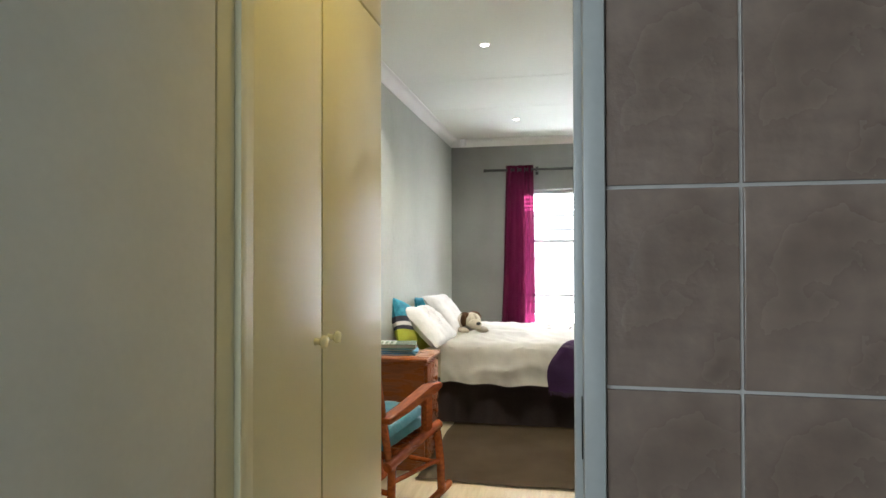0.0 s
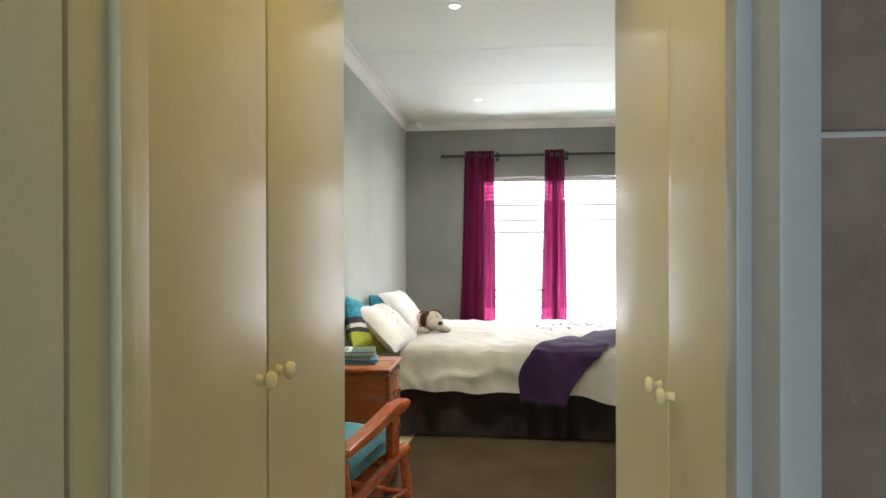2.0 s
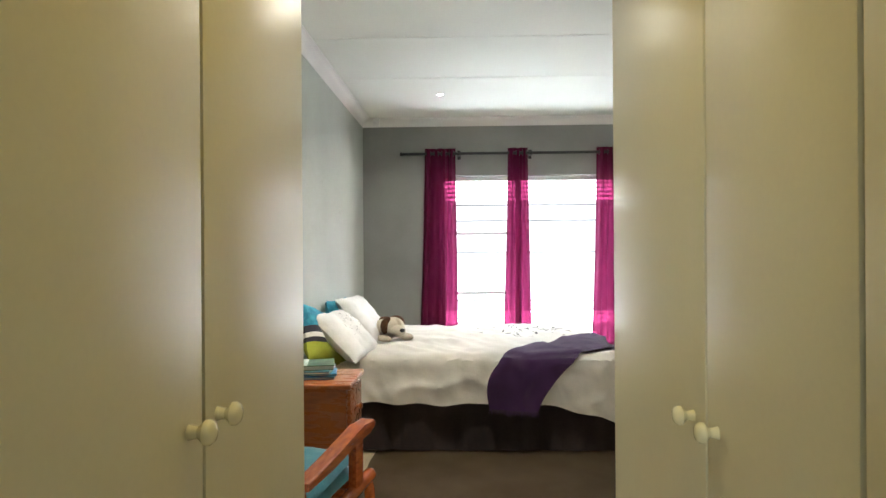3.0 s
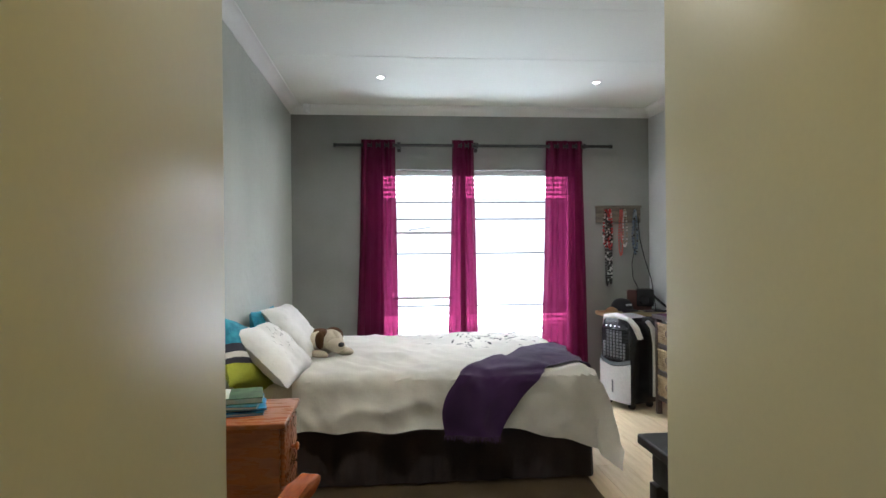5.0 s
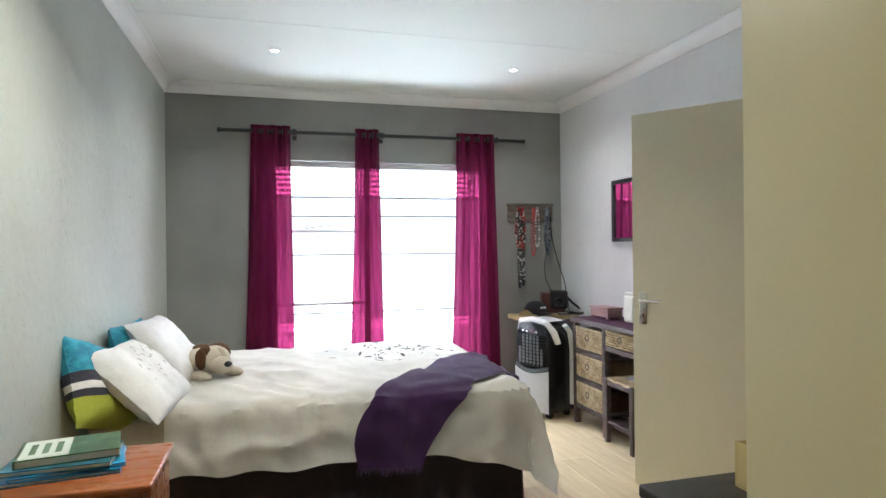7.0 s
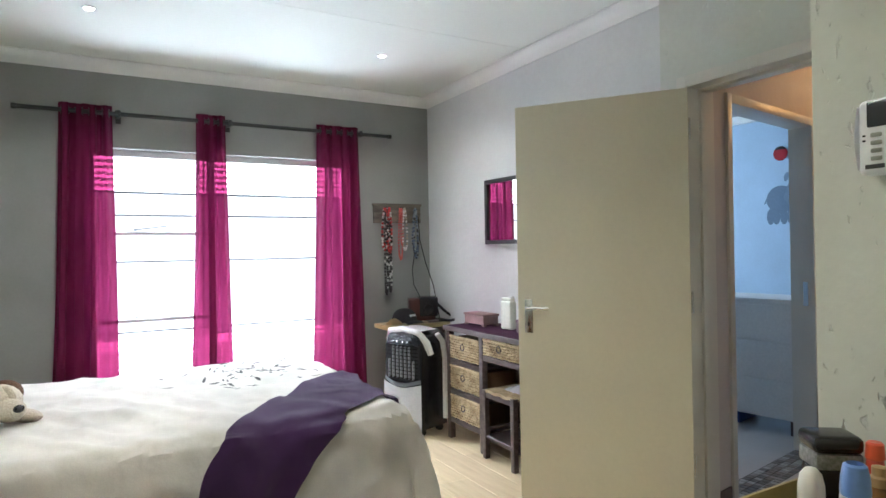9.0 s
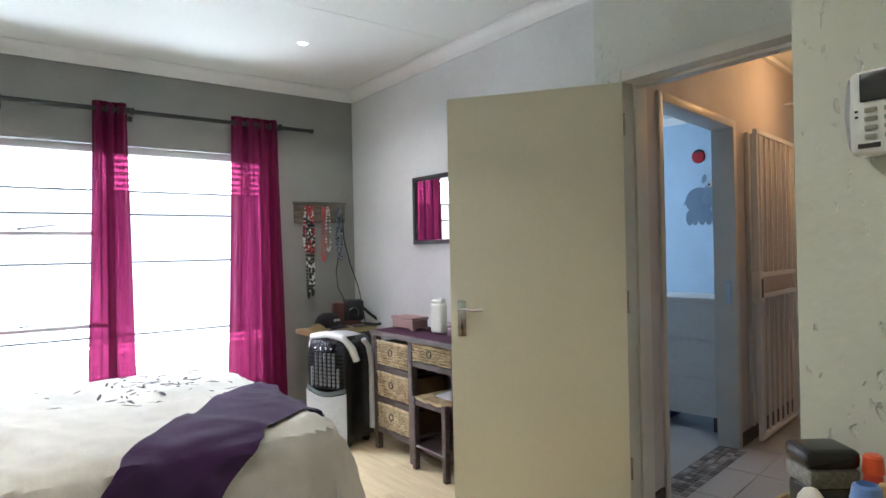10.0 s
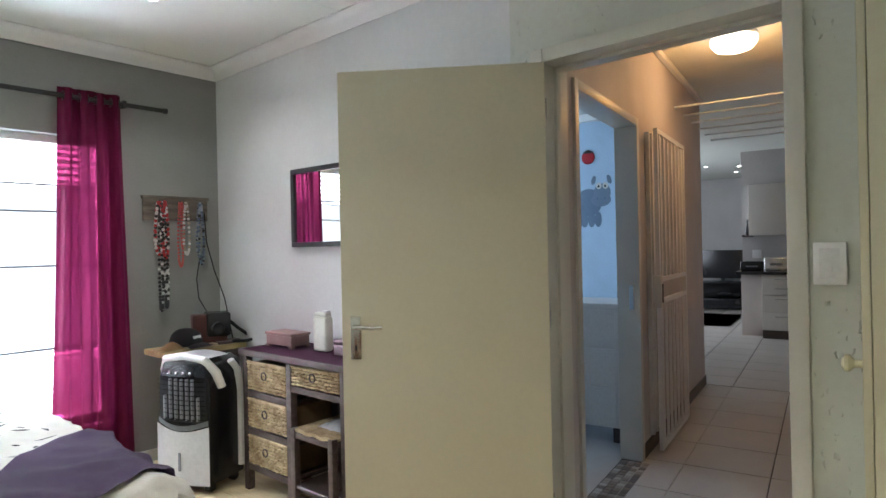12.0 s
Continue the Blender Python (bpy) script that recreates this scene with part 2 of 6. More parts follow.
M_OUT = mat("white_outdoor_paint", (0.80, 0.80, 0.78), rough=0.8, big=0.04)
# grey chosen for how bright the added screen panels look through the curtains
M_DIMPANEL = mat("glow_dimming_panel", (0.52, 0.52, 0.51), rough=0.8, big=0.05, fine=0.03)
M_PAVE = mat("pale_paving", (0.62, 0.60, 0.56), rough=0.9, big=0.1, fine=0.08, bump=0.2)
M_PLAIN = {}


def plain(name, col, rough=0.5, **k):
    if name not in M_PLAIN:
        M_PLAIN[name] = mat(name, col, rough, **k)
    return M_PLAIN[name]


# ---- mesh helpers ----
def bm_box(x0, y0, z0, x1, y1, z1, bev=0.0, seg=2, bm=None):
    """A box, its edges rounded by bev."""
    out = bm or bmesh.new()
    r = bmesh.ops.create_cube(out, size=1)
    for v in r["verts"]:
        v.co = Vector(((x0 + x1) / 2 + v.co.x * (x1 - x0), (y0 + y1) / 2 + v.co.y * (y1 - y0), (z0 + z1) / 2 + v.co.z * (z1 - z0)))
    if bev:
        edges = list({e for v in r["verts"] for e in v.link_edges})
        bmesh.ops.bevel(out, geom=edges, offset=bev, segments=seg, affect='EDGES', profile=0.6)
    return out


def bm_rod(p0, p1, r0, r1=None, seg=14, bm=None, bev=0.0):
    """A round bar from p0 to p1."""
    out = bm or bmesh.new()
    p0, p1 = Vector(p0), Vector(p1)
    r1 = r0 if r1 is None else r1
    d = p1 - p0
    m = Matrix.Translation((p0 + p1) / 2) @ d.to_track_quat("Z", "Y").to_matrix().to_4x4()
    bmesh.ops.create_cone(out, cap_ends=True, segments=seg, radius1=r0, radius2=r1, depth=d.length, matrix=m)
    return out


def bm_lathe(profile, seg=24, bm=None, m=None):
    """A turned body: (radius, height) pairs about the z axis."""
    out = bm or bmesh.new()
    rings = []
    for r, z in profile:
        rings.append([out.verts.new(Vector((r * math.cos(2 * math.pi * i / seg), r * math.sin(2 * math.pi * i / seg), z))) for i in range(seg)])
    for a, b in zip(rings, rings[1:]):
        for i in range(seg):
            out.faces.new((a[i], a[(i + 1) % seg], b[(i + 1) % seg], b[i]))
    out.faces.new(list(reversed(rings[0])))
    out.faces.new(rings[-1])
    if m is not None:
        for ring in rings:
            for v in ring:
                v.co = m @ v.co
    return out


def bm_ball(c, r, seg=18, bm=None, rot=None):
    """An ellipsoid."""
    out = bm or bmesh.new()
    m = Matrix.Translation(c) @ (rot if rot is not None else Matrix()) @ Matrix.Diagonal((*r, 1))
    bmesh.ops.create_uvsphere(out, u_segments=seg, v_segments=max(8, seg * 2 // 3), radius=1, matrix=m)
    return out


def bm_tube(points, r, seg=8, bm=None, closed=False):
    """A cord or bent rail along points."""
    out = bm or bmesh.new()
    pts = [Vector(p) for p in points]
    n = len(pts)
    rings = []
    for i, p in enumerate(pts):
        a = pts[(i - 1) % n] if (closed or i > 0) else p
        b = pts[(i + 1) % n] if (closed or i < n - 1) else p
        q = (b - a).to_track_quat("Z", "Y")
        rings.append([out.verts.new(p + q @ Vector((r * math.cos(2 * math.pi * k / seg), r * math.sin(2 * math.pi * k / seg), 0))) for k in range(seg)])
    pairs = list(zip(rings, rings[1:])) + ([(rings[-1], rings[0])] if closed else [])
    for a, b in pairs:
        for k in range(seg):
            out.faces.new((a[k], a[(k + 1) % seg], b[(k + 1) % seg], b[k]))
    if not closed:
        out.faces.new(list(reversed(rings[0])))
        out.faces.new(rings[-1])
    return out


def bm_sheet(fn, nu, nv, thick=0.0, bm=None):
    """A surface fn(u, v), u and v from 0 to 1, thickened along its normals."""
    out = bm or bmesh.new()
    g = [[out.verts.new(fn(i / nu, j / nv)) for j in range(nv + 1)] for i in range(nu + 1)]
    faces = [out.faces.new((g[i][j], g[i + 1][j], g[i + 1][j + 1], g[i][j + 1])) for i in range(nu) for j in range(nv)]
    if thick:
        bmesh.ops.solidify(out, geom=faces, thickness=thick)
    return out


def bm_prism(outline, y0, y1, bm=None, bev=0.0):
    """An outline in x and z, drawn out from y0 to y1."""
    out = bm or bmesh.new()
    a = [out.verts.new((x, y0, z)) for x, z in outline]
    b = [out.verts.new((x, y1, z)) for x, z in outline]
    out.faces.new(a)
    out.faces.new(list(reversed(b)))
    n = len(outline)
    for i in range(n):
        out.faces.new((a[(i + 1) % n], a[i], b[i], b[(i + 1) % n]))
    if bev:
        bmesh.ops.bevel(out, geom=list({e for v in a + b for e in v.link_edges}), offset=bev, segments=2, affect='EDGES', profile=0.6)
    return out


def mesh_of(name, bm, mats, smooth=False):
    bmesh.ops.recalc_face_normals(bm, faces=bm.faces)
    me = bpy.data.meshes.new(name)
    for f in bm.faces:
        f.smooth = smooth
    bm.to_mesh(me)
    bm.free()
    for m in mats if isinstance(mats, (list, tuple)) else [mats]:
        me.materials.append(m)
    if smooth:
        me.set_sharp_from_angle(angle=radians(40))
    return me


PLACE = {}


def thing(name, label, category, m=None, group="", kind=""):
    """An Empty at the thing's base, which carries its parts."""
    ob = new(name)
    ob.empty_display_size = 0.05
    PLACE[ob.name] = m if m is not None else Matrix()
    ob.matrix_world = PLACE[ob.name]
    return tagged(ob, label, category, group, kind)


def part(name, bm, material, parent, label="", smooth=True):
    """One mesh under a thing or a part, in the thing's own coordinates."""
    ob = new(name, mesh_of(name, bm, material, smooth))
    ob.parent = parent
    return tagged(ob, label) if label else ob


def wpart(name, bm, material, parent, label="", smooth=True):
    """The same, from a mesh in world coordinates."""
    root = parent
    while root.parent:
        root = root.parent
    bm.transform(PLACE[root.name].inverted())
    return part(name, bm, material, parent, label, smooth)


def solo(name, bm, material, label="", category="", kind="", group="", smooth=True, base=None):
    """A thing of one mesh, in world coordinates, with its origin at base."""
    if base is not None:
        bm.transform(Matrix.Translation(Vector(base)).inverted())
    ob = new(name, mesh_of(name, bm, material, smooth))
    if base is not None:
        ob.location = base
    return tagged(ob, label, category, group, kind)


def structure(name, boxes, material, label="", bev=0.0):
    bm = bmesh.new()
    for b in boxes:
        bm_box(*b, bev=bev, bm=bm)
    return solo(name, bm, material, label, "", "structure", smooth=False)


def piece(name, me, parent, loc):
    ob = new(name, me)
    ob.parent = parent
    ob.location = loc
    return ob


# ---- the shell: bedroom, passage, bathroom ----
WX, EX, NY, DX = -1.35, 1.955, 6.25, 1.868          # west, east, north wall faces; door wall face
WIN = (-0.58, 1.245, 0.32, 2.03)                      # window: x, x, sill, head
DOORY = (2.69, 3.53)                                 # bedroom doorway
structure("floor", [(WX - 0.2, 0.57, -0.12, 2.0, NY + 0.2, -0.012)], M_GAP)
structure("floor_bathroom", [(-1.9, -2.1, -0.12, 1.7, 0.57, -0.004)], M_CTILE)
structure("ceiling", [(WX - 0.2, 0.57, CEIL, 2.03, NY + 0.2, CEIL + 0.1)], M_CEIL)
structure("ceiling_bathroom", [(-1.9, -2.1, CEIL, 1.7, 0.57, CEIL + 0.1)], M_CEIL)
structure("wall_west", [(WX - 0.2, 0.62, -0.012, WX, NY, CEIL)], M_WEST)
structure("wall_north", [(WX - 0.2, NY, -0.012, WIN[0], NY + 0.2, CEIL), (WIN[1], NY, -0.012, EX + 0.15, NY + 0.2, CEIL),
                         (WIN[0], NY, -0.012, WIN[1], NY + 0.2, WIN[2]), (WIN[0], NY, WIN[3], WIN[1], NY + 0.2, CEIL)], M_NORTH)
structure("wall_east", [(EX, 3.69, -0.012, EX + 0.15, NY, CEIL)], M_EAST)
structure("wall_door", [(DX, DOORY[1] + 0.05, -0.012, DX + 0.16, 3.69, CEIL), (DX, 1.9, -0.012, DX + 0.16, DOORY[0] - 0.05, CEIL),
                        (DX, DOORY[0] - 0.05, 2.09, DX + 0.16, DOORY[1] + 0.05, CEIL)], M_DOORWALL)
structure("wall_partition", [(0.60, 0.62, -0.012, 0.72, 2.27, CEIL)], M_DOORWALL)
structure("wall_recess", [(0.72, 1.80, -0.012, DX, 1.90, CEIL)], M_EAST)
structure("wall_bathroom_west", [(-1.9, -2.1, -0.012, -1.8, 0.52, CEIL)], M_EAST)
structure("wall_bathroom_south", [(-1.8, -2.1, -0.012, 1.6, -2.0, CEIL)], M_EAST)
structure("wall_bathroom_east", [(1.5, -2.0, -0.012, 1.6, 0.52, CEIL)], M_EAST)
structure("wall_bathroom_north", [(-1.8, 0.52, -0.012, -0.745, 0.62, CEIL), (-0.745, 0.52, 2.08, -0.004, 0.62, CEIL)], M_EAST)
tile_wall = structure("wall_tiled", [(-0.004, 0.527, -0.012, 1.5, 0.62, CEIL)], M_GROUT)


def cornice(name, p0, p1, inward):
    """A coved cornice between wall and ceiling from p0 to p1."""
    bm = bmesh.new()
    prof = [(0.0, 0.0), (0.006, 0.0), (0.010, 0.012)] + [(0.012 + 0.056 * (1 - math.cos(a)), 0.012 + 0.060 * math.sin(a)) for a in [i * math.pi / 16 for i in range(1, 9)]] + [(0.078, 0.072), (0.078, 0.078), (0.0, 0.078)]
    d, w = Vector(p1) - Vector(p0), Vector(inward)
    ends = []
    for p in (Vector(p0), Vector(p1)):
        ends.append([bm.verts.new(p + w * a + Vector((0, 0, CEIL - 0.0785 + b))) for a, b in prof])
    n = len(prof)
    for i in range(n):
        bm.faces.new((ends[0][i], ends[0][(i + 1) % n], ends[1][(i + 1) % n], ends[1][i]))
    bm.faces.new(ends[0])
    bm.faces.new(list(reversed(ends[1])))
    return solo(name, bm, M_COVE, "", "", "structure")


cornice("cornice_north", (WX, NY, 0), (EX, NY, 0), (0, -1, 0))
cornice("cornice_west", (WX, 1.65, 0), (WX, NY - 0.002, 0), (1, 0, 0))
cornice("cornice_east", (EX, 3.69, 0), (EX, NY - 0.002, 0), (-1, 0, 0))
cornice("cornice_door_wall", (DX, 1.9, 0), (DX, 3.69, 0), (-1, 0, 0))
# joint strips of the ceiling boards
structure("ceiling_joint", [(WX, 3.92, CEIL - 0.0018, EX, 3.932, CEIL - 0.0005), (WX, 4.8, CEIL - 0.0018, EX, 4.812, CEIL - 0.0005)], M_CEIL)
structure("baseboard_east", [(EX - 0.014, 4.3, -0.001, EX - 0.0005, NY - 0.015, 0.075)], M_FRAME, bev=0.003)
structure("baseboard_north", [(WX, NY - 0.014, -0.001, EX - 0.015, NY - 0.0005, 0.075)], M_FRAME, bev=0.003)
structure("baseboard_west", [(WX + 0.0005, 1.62, -0.001, WX + 0.014, NY - 0.015, 0.075)], M_FRAME, bev=0.003)


# ---- door frames ----
def door_frame(name, axis, at, a0, a1, thick, head, material, face=0.055, lip=0.018, stop=True, first=None):
    """A pressed frame round a doorway: two jambs and a head, with a stop bead. axis: the wall's normal."""
    th = thing(name, "", "", kind="structure")

    def bx(p0, p1, q0, q1, z0, z1, bev):
        return bm_box(q0, p0, z0, q1, p1, z1, bev) if axis == "x" else bm_box(p0, q0, z0, p1, q1, z1, bev)
    for s, e in ((a0, -1), (a1, 1)):
        lo, hi = sorted((s, s + e * face))
        bm = bx(lo, hi, at - lip, at + thick + lip, -0.005, head + face, 0.006)
        own = first if first and e < 0 else material
        part("jamb", bm, own, th)
        lo, hi = sorted((s - e * 0.014, s + e * 0.002))
        if stop:
            part("stop", bx(lo, hi, at + thick * 0.42, at + thick * 0.70, 0, head, 0.003), own, th)
    part("head", bx(a0, a1, at - lip, at + thick + lip, head, head + face, 0.006), material, th)
    if stop:
        part("head_stop", bx(a0 + 0.014, a1 - 0.014, at + thick * 0.42, at + thick * 0.70, head - 0.014, head + 0.002, 0.003), material, th)
    return th


fr1 = door_frame("door_frame_bedroom", "x", DX, DOORY[0], DOORY[1], 0.16, 2.04, M_FRAME)
wpart("strike_plate", bm_box(DX + 0.02, DOORY[0] + 0.001, 0.90, DX + 0.045, DOORY[0] + 0.004, 1.09, 0.001), M_CHROME, fr1, "worn steel strike plate")
# cream left jamb; the rest carries the bathroom side's cooler, dimmer light in colour
fr2 = door_frame("door_frame_bathroom", "y", 0.52, -0.70, -0.041, 0.10, 2.03, M_STEEL, face=0.036, first=M_CUP)
wpart("strike_plate", bm_box(-0.0435, 0.53, 0.95, -0.0405, 0.556, 1.05, 0.001), M_BLACK, fr2, "dark steel strike plate")

# ---- window ----
win = thing("window_1", "", "", kind="structure")
x0, x1, z0, z1 = WIN
xm = 0.20
fy0, fy1 = NY + 0.07, NY + 0.115
for nm, b in (("window_frame", (x0, fy0, z0, x0 + 0.045, fy1, z1)), ("window_frame", (x1 - 0.045, fy0, z0, x1, fy1, z1)),
              ("window_frame", (x0 + 0.045, fy0, z1 - 0.045, x1 - 0.045, fy1, z1)), ("window_frame", (x0 + 0.045, fy0, z0, x1 - 0.045, fy1, z0 + 0.045)),
              ("mullion", (xm - 0.025, fy0, z0 + 0.045, xm + 0.025, fy1, z1 - 0.045)),
              ("transom", (x0 + 0.045, fy0 + 0.01, 1.446, xm - 0.025, fy1, 1.472)), ("transom", (x0 + 0.045, fy0 + 0.01, 0.846, xm - 0.025, fy1, 0.872))):
    wpart(nm, bm_box(*b, bev=0.004), M_WINF, win)
for zc in (1.455, 0.857):
    st = bmesh.new()
    bm_rod((-0.30, fy0 - 0.012, zc + 0.03), (-0.10, fy0 - 0.03, zc + 0.055), 0.004, bm=st)
    bm_box(-0.305, fy0 - 0.012, zc + 0.022, -0.285, fy0, zc + 0.036, 0.002, bm=st)
    wpart("casement_stay", st, M_BAR, win, "dark metal window stay")
for b in ((x0 + 0.045, 1.472, xm - 0.025, z1 - 0.045), (x0 + 0.045, 0.872, xm - 0.025, 1.446), (x0 + 0.045, z0 + 0.045, xm - 0.025, 0.846),
          (xm + 0.025, z0 + 0.045, x1 - 0.045, z1 - 0.045)):
    p = wpart("pane", bm_box(b[0], fy0 + 0.02, b[1], b[2], fy0 + 0.024, b[3]), M_GLASS, win, smooth=False)
    p.visible_shadow = False
wpart("window_sill", bm_box(x0, NY - 0.03, z0 - 0.03, x1, fy0, z0, 0.006), M_WINF, win)
# unseen roof slab over the whole house, added to keep sun and sky out
structure("roof", [(-2.6, -2.8, 2.80, 5.6, NY + 0.25, 2.95), (5.6, -3.5, 2.80, 15.0, 9.6, 2.95)], M_OUT)
guard = thing("burglar_bars", "thin grey horizontal burglar bars across the window", "window bars", pose(0.31, NY + 0.055, 0.32))
for zb in (1.738, 1.583, 1.266, 0.785):
    wpart("bar", bm_rod((x0 - 0.0, NY + 0.055, zb), (x1, NY + 0.055, zb), 0.0062, seg=8), M_BAR, guard)

# ---- outdoors ----
structure("ground", [(-60, NY + 0.2, -0.25, 60, 70, -0.13)], M_PAVE)
screen = thing("slatted_screen", "white painted slatted garden screen standing outside the window", "garden screen", pose(0.3, 8.6, -0.13))
for xp in (-2.6, -1.1, 0.4, 1.9, 3.4):
    wpart("post", bm_box(xp - 0.04, 8.62, -0.13, xp + 0.04, 8.70, 2.75, 0.004), M_OUT, screen)
# slat rows are set where stripes show through the curtains
for k in range(44):
    zz = -0.05 + k * 0.062
    if 0.42 < zz < 1.98:
        continue
    wpart("slat", bm_box(-2.7, 8.59, zz, 3.5, 8.615, zz + 0.034, 0.003), M_OUT, screen)
# unseen panels, added to hold back the glow at mid height
for xa, xb in ((-2.56, -1.14), (-1.06, 0.36), (0.44, 1.86), (1.94, 3.36)):
    wpart("panel", bm_box(xa, 8.63, 0.44, xb, 8.66, 1.97, 0.003), M_DIMPANEL, screen, "added plain pale panel dimming the backdrop glow")
# glowing sheet added behind the screen in place of the bright outdoors
structure("backdrop", [(-20, 12, -0.13, 20, 12.2, 9.0)], glow("backdrop_glow", (1.0, 1.0, 1.0), 9.0))

# ---- corridor, living room and child's room beyond the door ----
CD, CN = Vector((0.9867, 0.1626, 0)), Vector((-0.1626, 0.9867, 0))     # along and across the corridor
C0 = Vector((2.03, 3.597, 0))                                          # foot of its north wall
CM = Matrix(((CD.x, CN.x, 0, C0.x), (CD.y, CN.y, 0, C0.y), (0, 0, 1, 0), (0, 0, 0, 1)))


def cbox(bm, u0, v0, z0, u1, v1, z1, bev=0.0):
    t = bm_box(u0, v0, z0, u1, v1, z1, bev)
    t.transform(CM)
    me = bpy.data.meshes.new("tmp")
    t.to_mesh(me)
    t.free()
    bm.from_mesh(me)
    bpy.data.meshes.remove(me)
    return bm


def cstructure(name, boxes, material, bev=0.0):
    bm = bmesh.new()
    for b in boxes:
        cbox(bm, *b, bev=bev)
    return solo(name, bm, material, "", "", "structure", smooth=False)


KU0, KU1 = 0.30, 1.33                                   # child's doorway along the corridor
CEND = 3.70
cstructure("floor_corridor", [(-0.12, -1.25, -0.14, CEND, 0.1, -0.010), (CEND, -3.6, -0.14, 12.5, 3.4, -0.010)], M_CGROUT)
structure("floor_kids_room", [(2.11, 3.5, -0.14, 5.7, 6.45, -0.003)], M_CTILE)
kc = bmesh.new()
kc_low, kc_top = [[kc.verts.new((x, y, z)) for x, y in ((2.11, 3.73), (5.7, 4.32), (5.7, 6.34), (2.11, 6.34))] for z in (2.52, 2.62)]
kc.faces.new(kc_low[::-1])
kc.faces.new(kc_top)
for i in range(4):
    kc.faces.new((kc_low[i], kc_low[(i + 1) % 4], kc_top[(i + 1) % 4], kc_top[i]))
solo("ceiling_kids_room", kc, M_CEIL, "", "", "structure", smooth=False)
cstructure("ceiling_corridor", [(0.03, -1.1, 2.66, CEND, 0.11, 2.76), (CEND, -3.7, 2.66, 11.5, 3.5, 2.76)], M_CEIL)
cstructure("wall_corridor_north", [(0.0, 0.0, -0.012, KU0 - 0.05, 0.11, 2.66), (KU1 + 0.05, 0.0, -0.012, CEND, 0.11, 2.66), (KU0 - 0.05, 0.0, 2.09, KU1 + 0.05, 0.11, 2.66)], M_CORR)
cstructure("wall_corridor_south", [(0.0, -1.15, -0.012, 5.2, -1.05, 2.66)], M_CORR)
cstructure("wall_corridor_end", [(CEND, 0.11, -0.012, CEND + 0.1, 3.4, 2.66)], M_CORR)
cstructure("wall_kids_east", [(3.02, 0.111, -0.012, 3.12, 2.5, 2.66)], M_SKYTINTW)
structure("wall_kids_north", [(2.11, 6.35, -0.012, 5.7, 6.45, 2.62)], M_SKYTINTW)
structure("wall_kids_west", [(2.107, 3.75, -0.012, 2.117, 6.35, 2.62)], M_SKYTINTW)
cstructure("wall_living_east", [(11.4, -3.6, -0.012, 11.5, 3.4, 2.66)], M_LIVW)
cstructure("wall_living_north", [(CEND + 0.1, 3.4, -0.012, 11.5, 3.5, 2.66)], M_LIVW)
cstructure("wall_living_south", [(5.2, -3.7, -0.012, 11.5, -3.6, 2.66), (5.1, -3.6, -0.012, 5.2, -1.15, 2.66)], M_LIVW)
cstructure("wall_kitchen", [(7.55, -0.98, -0.012, 7.65, 0.05, 2.66)], M_LIVW)
cstructure("baseboard_corridor", [(0.02, -0.012, -0.002, KU0 - 0.062, -0.0005, 0.085), (KU1 + 0.062, -0.012, -0.002, CEND, -0.0005, 0.085), (CEND + 0.0005, 0.0, -0.002, CEND + 0.012, 0.1, 0.085)], M_SKIRT, 0.002)
cstructure("cornice_corridor", [(0.0, -0.04, 2.622, CEND, -0.0005, 2.659), (2.96, 0.12, 2.45, 3.019, 2.4, 2.519)], M_COVE, 0.008)
kf = thing("door_frame_kids", "", "", CM, kind="structure")
for s, e in ((KU0, -1), (KU1, 1)):
    lo, hi = sorted((s, s + e * 0.05))
    part("jamb", bm_box(lo, -0.015, 0, hi, 0.125, 2.09, 0.005), M_FRAME, kf)
part("head", bm_box(KU0, -0.015, 2.04, KU1, 0.125, 2.09, 0.005), M_FRAME, kf)
part("striker", bm_box(KU1 - 0.004, 0.02, 0.92, KU1 - 0.0005, 0.05, 1.07, 0.001), M_CHROME, kf, "steel strike plate")

strip = thing("threshold_strip", "mosaic threshold strip of small grey and brown tiles", "threshold", CM, kind="structure")
part("bed", bm_box(KU0 + 0.001, -0.06, -0.009, KU1 - 0.001, 0.115, -0.0005), M_CGROUT, strip, smooth=False)
for i in range(24):
    for j in range(4):
        c = random.choice([(0.12, 0.10, 0.09), (0.30, 0.27, 0.24), (0.20, 0.16, 0.13), (0.42, 0.40, 0.37)])
        part("mosaic_tile", bm_box(KU0 + 0.004 + i * 0.042, -0.056 + j * 0.042, -0.002, KU0 + 0.042 + i * 0.042, -0.018 + j * 0.042, 0.003, 0.001, 1),
             plain("mosaic_%d" % int(c[0] * 100), c, 0.35), strip, smooth=False)

# ---- built-in cupboards of the passage ----
def knob(parent, x, y, z, side):
    """A turned knob on a face at x, pointing along x by side."""
    m = Matrix.Translation((x, y, z)) @ Matrix.Rotation(radians(90 * side), 4, 'Y')
    part("knob", bm_lathe([(0.004, 0), (0.011, 0.001), (0.009, 0.008), (0.008, 0.014), (0.012, 0.019), (0.0175, 0.024), (0.0175, 0.030), (0.013, 0.036), (0.005, 0.038)], 20, m=m), M_KNOB, parent, "glazed cream knob")


